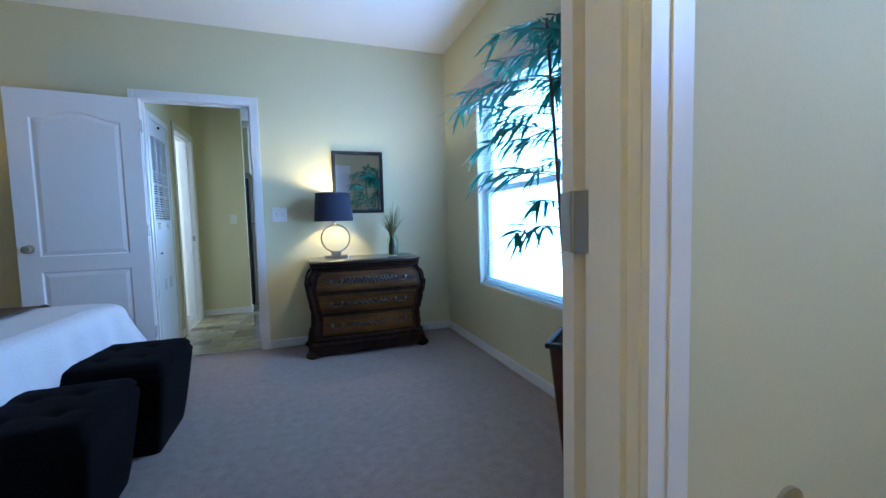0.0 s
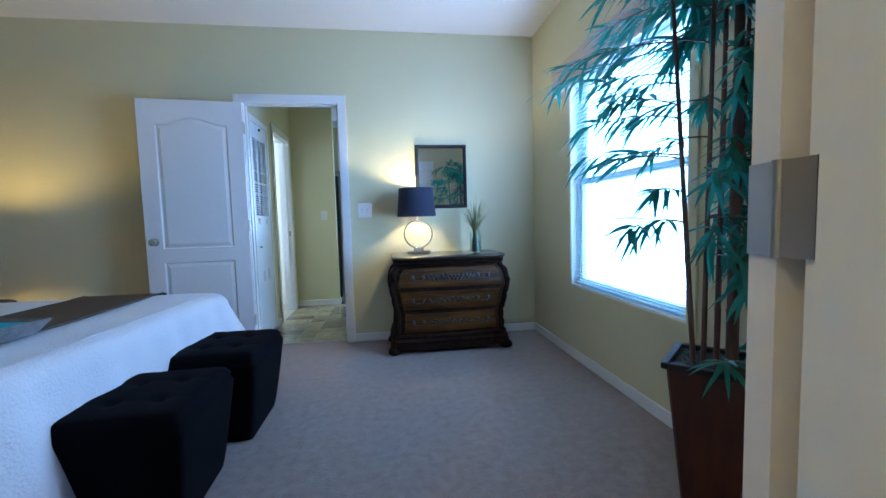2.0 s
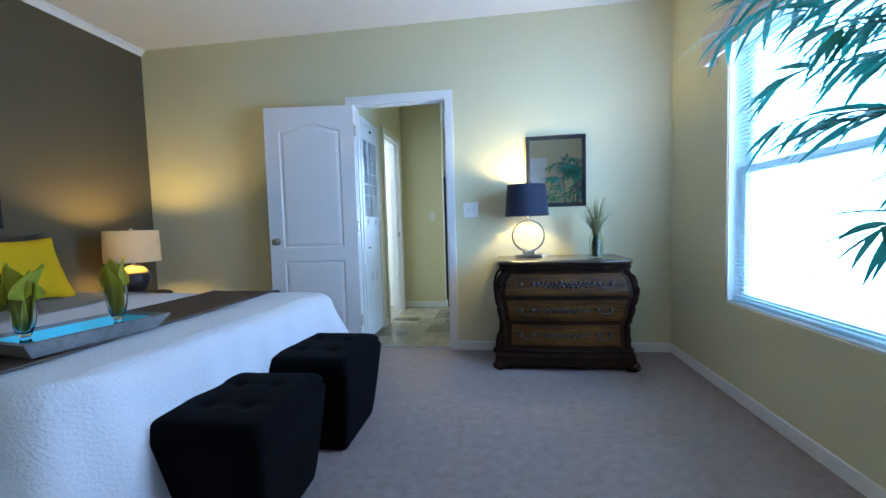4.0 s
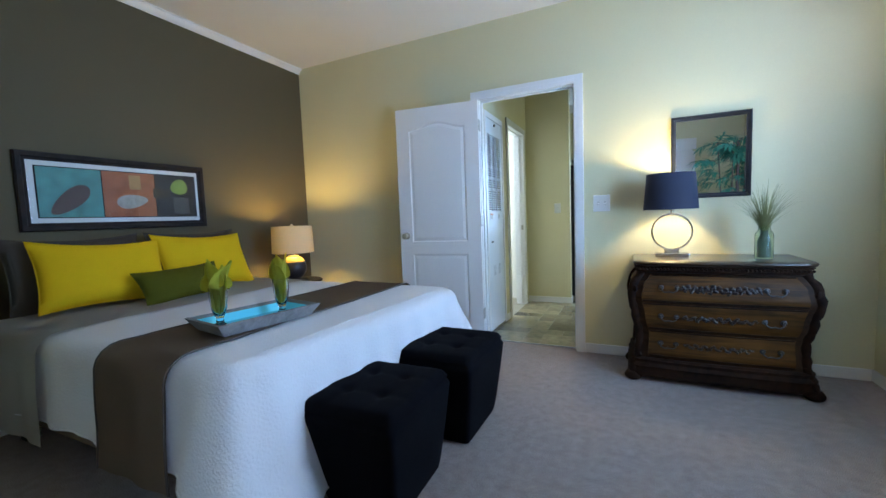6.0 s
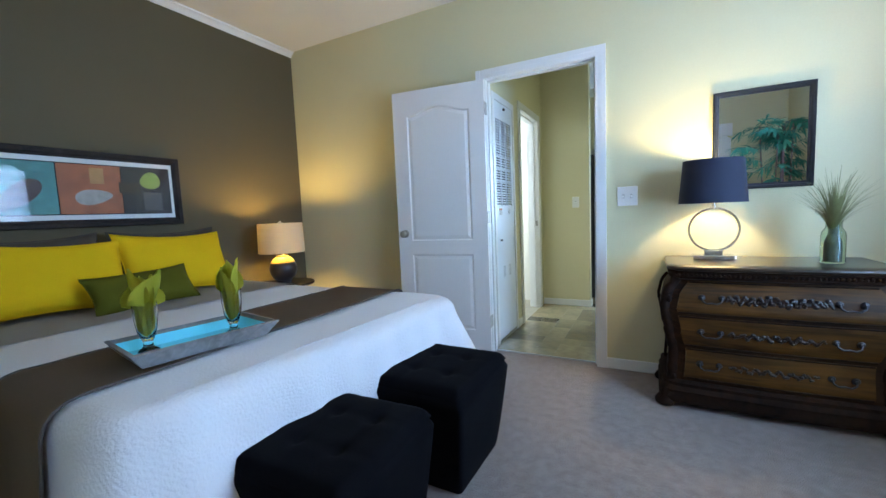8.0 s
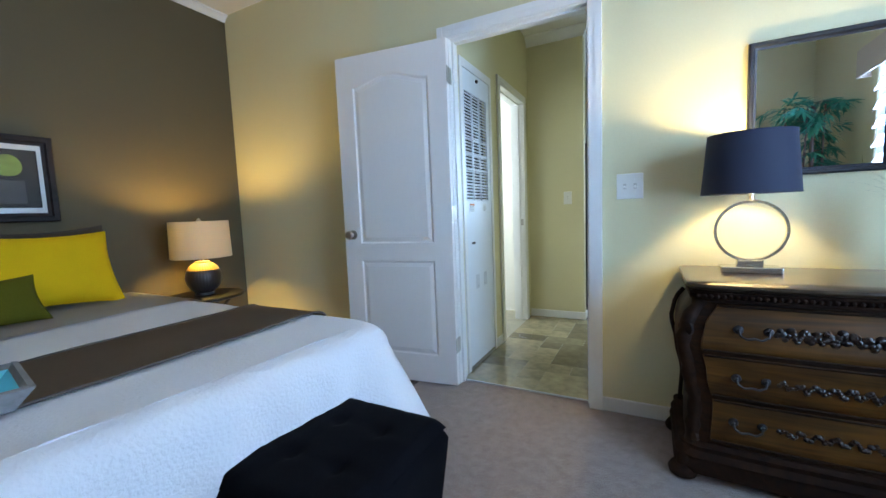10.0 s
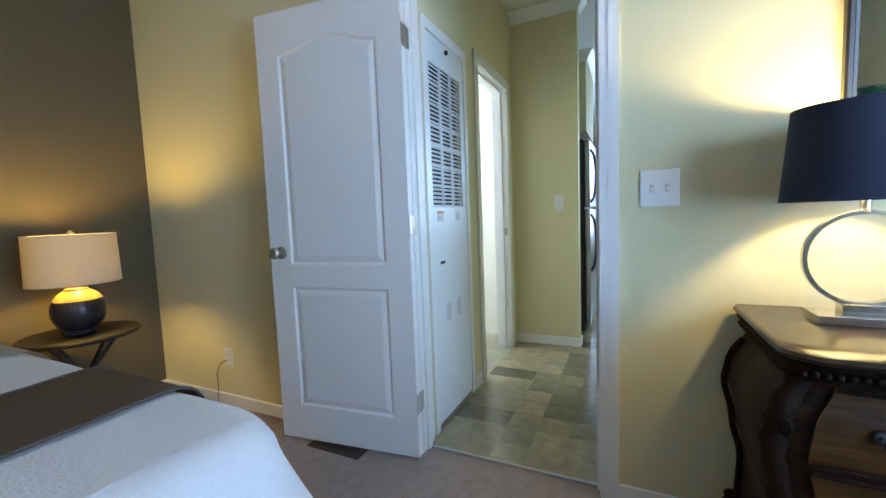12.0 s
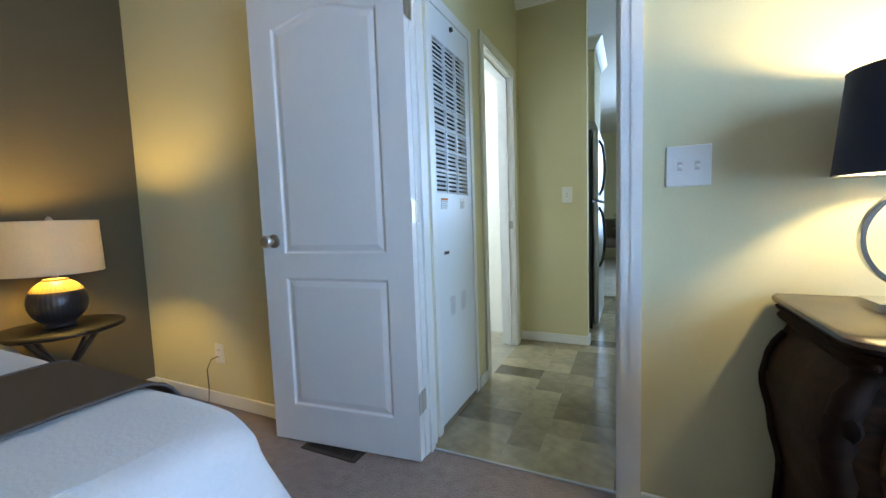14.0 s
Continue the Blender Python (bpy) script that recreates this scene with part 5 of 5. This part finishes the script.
def spray_of_leaves(base, heading, rise, reach, count, droop=0.5, size=1.0):
    """A thin arching twig with leaves in loose fans, and a fan at its tip."""
    bm = bmesh.new()
    h = Vector((math.cos(heading), math.sin(heading), 0))
    pts = [Vector(base) + h * reach * u + Vector((0, 0, rise * u - droop * reach * u * u)) for u in [k / 8 for k in range(9)]]
    tw = part("twig", tube(bmesh.new(), pts, [0.0032 - 0.0022 * k / 8 for k in range(9)], 5), M_CANE, plant)
    nodes = max(4, count)
    for i in range(nodes):
        u = min(0.995, 0.24 + 0.76 * (i + 1) / nodes - rnd.uniform(0, 0.05))
        k = min(7, int(u * 8))
        p = pts[k].lerp(pts[k + 1], u * 8 - k)
        t = (pts[k + 1] - pts[k]).normalized()
        s = Vector((-t.y, t.x, 0)).normalized()
        fan = ((-0.85, 0.15) if i % 2 else (0.85, -0.15)) if i < nodes - 1 else (-0.9, -0.4, 0.1, 0.55, 1.0)
        for w in fan:
            w += rnd.uniform(-0.2, 0.2)
            d = t * rnd.uniform(0.5, 1.0) + s * w * 0.9 + Vector((0, 0, rnd.uniform(-0.65, 0.35)))
            leaf(bm, p, d, size * rnd.uniform(0.10, 0.165), size * rnd.uniform(0.0070, 0.0096))
    part("leaf_spray", bm, M_LEAF, tw, "long green bamboo leaves", 60)


CANES = [(-0.073, 0.010, 0.009, 1.84, -0.085, 0.02), (-0.035, 0.010, 0.009, 1.90, 0.035, 0.02), (0.015, 0.010, 0.010, 1.88, 0.03, 0.02), (0.045, -0.020, 0.020, 1.88, 0.0, 0.0), (0.085, 0.030, 0.009, 1.84, 0.03, -0.02)]
for cx, cy, r, top, lx, ly in CANES:
    pts, rad = [], []
    z = PH - 0.02
    k = 0
    while z + 0.13 < top:
        u = (z - PH) / (top - PH)
        q = (PX + cx + lx * u, PY + cy + ly * u)
        for dz, rr in ((0.0, 1.16), (0.006, 0.98), (0.09, 0.95), (0.18, 0.98)):
            pts.append((q[0] + lx * dz / (top - PH), q[1] + ly * dz / (top - PH), z + dz))
            rad.append(r * rr * (1 - 0.35 * u))
        z += 0.186
    part("cane", tube(bmesh.new(), pts, rad, 10), M_CANE, plant, "dark brown jointed cane", 50)


def cane_at(i, z):
    cx, cy, r, top, lx, ly = CANES[i]
    u = (z - PH) / (top - PH)
    return (PX + cx + lx * u, PY + cy + ly * u, z)


deg = math.radians
# long sprays that reach out over the window
for i, z, a, rise, reach, count, dr in ((0, 1.02, 200, 0.06, 0.28, 8, 0.25), (0, 1.12, 188, 0.04, 0.12, 6, 0.25), (0, 1.24, 152, 0.06, 0.30, 9, 0.15), (0, 1.23, 172, 0.04, 0.22, 7, 0.20),
                                        (0, 1.36, 150, 0.08, 0.28, 9, 0.28), (0, 1.40, 172, 0.08, 0.22, 8, 0.30), (0, 1.58, 118, 0.08, 0.46, 12, 0.14), (0, 1.60, 134, 0.09, 0.36, 11, 0.22),
                                        (0, 1.50, 140, 0.06, 0.24, 8, 0.20), (0, 1.47, 120, 0.08, 0.22, 8, 0.30), (1, 1.42, 130, 0.05, 0.22, 7, 0.30), (1, 1.30, 110, 0.05, 0.20, 7, 0.30),
                                        (1, 1.60, 160, 0.10, 0.30, 10, 0.30), (1, 1.72, 112, 0.16, 0.38, 12, 0.30), (2, 1.74, 140, 0.15, 0.36, 12, 0.40), (1, 1.78, 165, 0.14, 0.34, 12, 0.40)):
    spray_of_leaves(cane_at(i, z), deg(a), rise, reach, count, dr)
# tiers of shorter growth round the canes
for z0, z1, many in ((0.80, 0.92, 5), (0.98, 1.12, 10), (1.14, 1.40, 16), (1.44, 1.66, 11)):
    for k in range(many):
        i = rnd.choice((1, 2, 3, 3, 4))
        a = -150 + 215 * (k + rnd.random()) / many
        room = 0.22 if a < -45 else 0.11
        spray_of_leaves(cane_at(i, rnd.uniform(z0, z1)), deg(a), rnd.uniform(0.0, 0.07), rnd.uniform(0.10, room), rnd.randint(5, 8), rnd.uniform(0.2, 0.6), 0.95)
# dense crown
for k in range(24):
    i = k % 5
    spray_of_leaves(cane_at(i, rnd.uniform(1.64, 1.86)), deg(rnd.uniform(-170, 130)), rnd.uniform(0.02, 0.14), rnd.uniform(0.12, 0.20), rnd.randint(6, 10), rnd.uniform(0.3, 0.6))
# low growth out of the pot
for a in (-130, -95, -60, -25, 15):
    spray_of_leaves((PX + 0.05 * math.cos(deg(a)), PY - 0.03 + 0.05 * math.sin(deg(a)), PH), deg(a), 0.09, 0.12, 6, 0.35, 0.9)

# ---------------------------------------------------------------- hall: furnace front
M_ENAMEL = material("white_enamel", (0.72, 0.75, 0.78), 0.3, vary=0.02, grain=20, bump=0.02)
M_STICK = plain("paper_sticker", (0.7, 0.7, 0.68), 0.6)
M_ORANGE = plain("orange_print", (0.75, 0.22, 0.04), 0.6)
M_GREYINK = plain("grey_print", (0.35, 0.36, 0.38), 0.6)
fur = thing("furnace", "white enamel furnace front with a tall louvred grille", "furnace")
fx = HX0 + 0.006
fy0, fy1, fz0, fz1 = FY0 + 0.012, FY1 - 0.03, 0.03, 1.965
gy0, gy1, gz0, gz1 = fy0 + 0.025, fy1 - 0.055, 1.135, 1.83
for nm, c in (("side_strip", (fy0, gy0, gz0, gz1)), ("side_strip", (gy1, fy1, gz0, gz1)), ("lower_panel", (fy0, fy1, fz0, gz0 - 0.001)), ("upper_panel", (fy0, fy1, gz1 + 0.001, fz1))):
    part(nm, B(fx - 0.012, fx, *c), M_ENAMEL, fur)
# near-black block paints the shade seen between the louvres
part("cabinet", B(fx - 0.35, fx - 0.05, fy0, fy1, fz0, fz1), M_BLACK_AND_SHADE, fur, "near-black block standing for the unlit inside")
sl = None
z = gz0 + 0.006
while z < gz1 - 0.01:
    if sl is None:
        bm = B(-0.007, 0.007, gy0, gy1, -0.001, 0.001)
        bmesh.ops.transform(bm, matrix=pose(0, 0, 0, 0, 62, 0), verts=bm.verts)
        sl = part("louvre", bm, M_ENAMEL, fur)
        o = sl
    else:
        o = new("louvre", sl.data)
        o.parent = fur
    o.location = (fx - 0.006, 0, z)
    z += 0.0205
for k in (1, 2):
    y = gy0 + (gy1 - gy0) * k / 3
    part("mullion", B(fx - 0.011, fx + 0.001, y - 0.005, y + 0.005, gz0, gz1), M_ENAMEL, fur)
for k in range(1, 7):
    z = gz0 + (gz1 - gz0) * k / 7 + 0.004
    part("crossbar", B(fx - 0.010, fx + 0.0015, gy0, gy1, z - 0.003, z + 0.003), M_ENAMEL, fur)
for y, w, h, mt in ((fy0 + 0.10, 0.075, 0.055, M_STICK), (fy0 + 0.32, 0.06, 0.045, M_STICK)):
    s = part("sticker", B(fx + 0.0002, fx + 0.0012, y - w / 2, y + w / 2, 1.115 - h, 1.115), mt, fur, "small printed sticker")
    for k in range(4):
        part("print_bar", B(fx + 0.0012, fx + 0.0018, y - w / 2 + 0.005, y + w / 2 - 0.008 - 0.01 * (k % 2), 1.095 - 0.010 * k, 1.099 - 0.010 * k), M_GREYINK, s)
part("sticker_band", B(fx + 0.0012, fx + 0.002, fy0 + 0.0635, fy0 + 0.1365, 1.103, 1.113), M_ORANGE, fur, "orange warning band")
part("latch", turned(bmesh.new(), ((0, 0), (0.012, 0), (0.010, 0.012), (0, 0.014)), (fx, (fy0 + fy1) / 2, 1.93), (1, 0, 0), 16), M_REG, fur)
part("handle_slot", B(fx + 0.0003, fx + 0.004, fy0 + 0.08, fy0 + 0.13, 0.845, 0.86, 0.001, 1), M_REG, fur)
for yc in (fy0 + 0.16, fy0 + 0.30):
    for k in range(8):
        part("vent_slot", B(fx + 0.0002, fx + 0.0012, yc - 0.03, yc + 0.03, 0.54 + 0.012 * k, 0.544 + 0.012 * k), M_GREYINK, fur)
bm = bmesh.new()
for c in ((FY0 - 0.028, FY0 + 0.01, 0, 2.02), (FY1 - 0.028, FY1 + 0.012, 0, 2.02), (FY0 + 0.01, FY1 - 0.028, 1.968, 2.02)):
    box(bm, HX0 + 0.001, HX0 + 0.011, *c)
structure("trim_furnace", bm, M_TRIM, "flat white trim round the furnace opening", "trim")

# hall crown and kitchen beyond
bm = bmesh.new()
CR = ((0.0, 0.001), (0.0, 0.085), (0.010, 0.085), (0.018, 0.06), (0.05, 0.025), (0.062, 0.012), (0.062, 0.001))
grid(bm, [[(HX0, 6.009 - a, H - b), (HW + a, 6.009 - a, H - b), (HW + a, 6.12, H - b)] for a, b in CR])
structure("trim_crown_hall", bm, M_TRIM, "white crown moulding round the hall end wall", "moulding", 30)
M_BLACKAPP = material("black_appliance", (0.012, 0.012, 0.013), 0.35, vary=0.1, grain=200, bump=0.2)
M_STEEL = material("brushed_steel", (0.45, 0.46, 0.48), 0.3, 0.9, vary=0.05, grain=60, bump=0.05, stretch=(1, 1, 0.05))
fr = thing("refrigerator", "black refrigerator with steel doors and curved handles", "refrigerator")
fx0, fx1, fy_, fz = -1.05, -0.345, 6.42, 1.70
part("cabinet", B(fx0, fx1, fy_, fy_ + 0.74, 0.02, fz, 0.006, 2), M_BLACKAPP, fr, "black side cabinet")
for z0, z1 in ((0.06, 1.10), (1.115, fz - 0.005)):
    d = part("door", B(fx1 + 0.004, fx1 + 0.05, fy_ + 0.004, fy_ + 0.736, z0, z1, 0.012, 3), M_STEEL, fr, "steel door", 40)
    a, b = (z1 - 0.55, z1 - 0.04) if z0 < 1 else (z0 + 0.04, z0 + 0.50)
    part("handle", tube(bmesh.new(), [(fx1 + 0.05 + 0.045 * math.sin(math.pi * k / 10) ** 0.5, fy_ + 0.05, a + (b - a) * k / 10) for k in range(11)], 0.011, 8), M_BLACKAPP, d, "curved black handle", 50)
structure("wall_soffit", B(-1.1, -0.33, 6.50, 7.2, 1.78, 2.38), M_WALL, "beige cabinet enclosure above the refrigerator", "wall")
bm = bmesh.new()
grid(bm, [[(-1.1, 6.499 - a, 2.45 - b), (-0.329 + a, 6.499 - a, 2.45 - b), (-0.329 + a, 7.2, 2.45 - b)] for a, b in CR])
structure("trim_crown_soffit", bm, M_TRIM, "white crown on the cabinet enclosure", "moulding", 30)

# far end of the living room, seen through the hall
M_SOFA = material("brown_fabric", (0.10, 0.07, 0.045), 0.9, vary=0.15, grain=150, bump=0.3)
bench = thing("bench", "low brown upholstered bench by the far wall", "bench")
part("seat", B(-0.62, 0.05, 11.2, 11.75, 0.30, 0.48, 0.04, 3), M_SOFA, bench, smooth=40)
part("backrest", B(-0.62, 0.05, 11.68, 11.82, 0.48, 0.85, 0.04, 3), M_SOFA, bench, smooth=40)
for x in (-0.58, 0.01):
    for y in (11.24, 11.78):
        part("leg", B(x - 0.025, x + 0.025, y - 0.025, y + 0.025, 0, 0.30), M_ESP2, bench)
fp = framed("wall_picture", "small dark-framed picture on the far living room wall", "picture", -0.30, 0.06, 1.10, 1.62, 0.04, pose(0, 12.199, 0), M_BLUEBLACK)
part("picture_sheet", B(-0.265, 0.025, -0.012, -0.004, 1.135, 1.585), material("pale_print", (0.5, 0.52, 0.5), 0.6, vary=0.2, grain=6, bump=0), fp)
fpl = thing("potted_plant", "leafy green plant standing on the far bench", "plant", place=pose(-0.22, 11.45, 0.48))
part("pot", lathe(bmesh.new(), ((0.07, 0.0), (0.095, 0.14), (0.10, 0.15), (0.088, 0.15)), 20), M_TRIM, fpl, "white pot", 50)
bm = bmesh.new()
rnd = random.Random(5)
for i in range(70):
    a = rnd.uniform(0, 6.28)
    leaf(bm, (0.05 * math.cos(a), 0.05 * math.sin(a), 0.15 + rnd.uniform(0, 0.25)), Vector((math.cos(a), math.sin(a), rnd.uniform(0.4, 1.6))), rnd.uniform(0.12, 0.24), 0.022)
part("foliage", bm, material("leaf_bright", (0.10, 0.22, 0.04), 0.45, vary=0.3, grain=20, bump=0.05), fpl, "bright green leaves", 60)

# ---------------------------------------------------------------- vinyl tiles of the hall floor, laid piece by piece
def tile_material():
    m = material("vinyl_tile", (0.27, 0.225, 0.135), 0.22, vary=0.42, grain=16, bump=0.06, blotch=5, spec=0.5)
    t = m.node_tree
    hsv = [n for n in t.nodes if n.type == "HUE_SAT"][0]
    b = t.nodes["Principled BSDF"]
    oi, rg, h2 = t.nodes.new("ShaderNodeObjectInfo"), t.nodes.new("ShaderNodeMapRange"), t.nodes.new("ShaderNodeHueSaturation")
    rg.inputs[3].default_value, rg.inputs[4].default_value = 0.45, 1.6
    link(t, oi.outputs["Random"], rg.inputs[0])
    link(t, rg.outputs[0], h2.inputs["Value"])
    link(t, hsv.outputs[0], h2.inputs["Color"])
    link(t, h2.outputs[0], b.inputs["Base Color"])
    return m


M_VT = tile_material()
hall_floor = bpy.data.objects["floor_hall"]
meshes = {}
for size in ((0.30, 0.15), (0.15, 0.15), (0.30, 0.30)):
    bm = B(0.0008, size[0] - 0.0008, 0.0008, size[1] - 0.0008, 0.0032, 0.0046, 0.0006, 1)
    me = bpy.data.meshes.new("tile")
    bm.to_mesh(me)
    bm.free()
    me.materials.append(M_VT)
    meshes[size] = me
y = Y1 + 0.064
r = 0
while y < 7.9:
    pat = (((0.30, 0.30), (0.15, 0.15), (0.30, 0.30)), ((0.30, 0.15), (0.30, 0.15), (0.15, 0.15)), ((0.15, 0.15), (0.30, 0.15), (0.30, 0.15)))[r % 3]
    hgt = 0.30 if r % 3 == 0 else 0.15
    x = -0.85
    k = 0
    while x < 0.0:
        s = pat[k % 3]
        if r % 3 == 0 and s == (0.15, 0.15):
            for dy in (0, 0.15):
                o = new("tile", meshes[s])
                o.parent = hall_floor
                o.location = (x, y + dy, 0)
        else:
            o = new("tile", meshes[s])
            o.parent = hall_floor
            o.location = (x, y, 0)
        x += s[0]
        k += 1
    y += hgt
    r += 1
structure("trim_threshold", B(DX0 + 0.001, DX1 - 0.001, Y1 + 0.055, Y1 + 0.068, 0.0, 0.007, 0.002, 1), M_STEEL, "thin metal strip between carpet and vinyl", "threshold")
# latch strikes let into the two hall jambs
hall_frame, utility_frame = bpy.data.objects["door_frame_hall"], bpy.data.objects["door_frame_utility"]
part("strike_plate", B(DX1 - 0.0015, DX1 - 0.0002, Y1 + 0.008, Y1 + 0.034, 0.915, 0.972), M_SATIN, hall_frame, "satin nickel strike plate")
part("strike_plate", B(HX0 - 0.034, HX0 - 0.008, UY1 - 0.0015, UY1 - 0.0002, 0.915, 0.972), M_SATIN, utility_frame, "satin nickel strike plate")
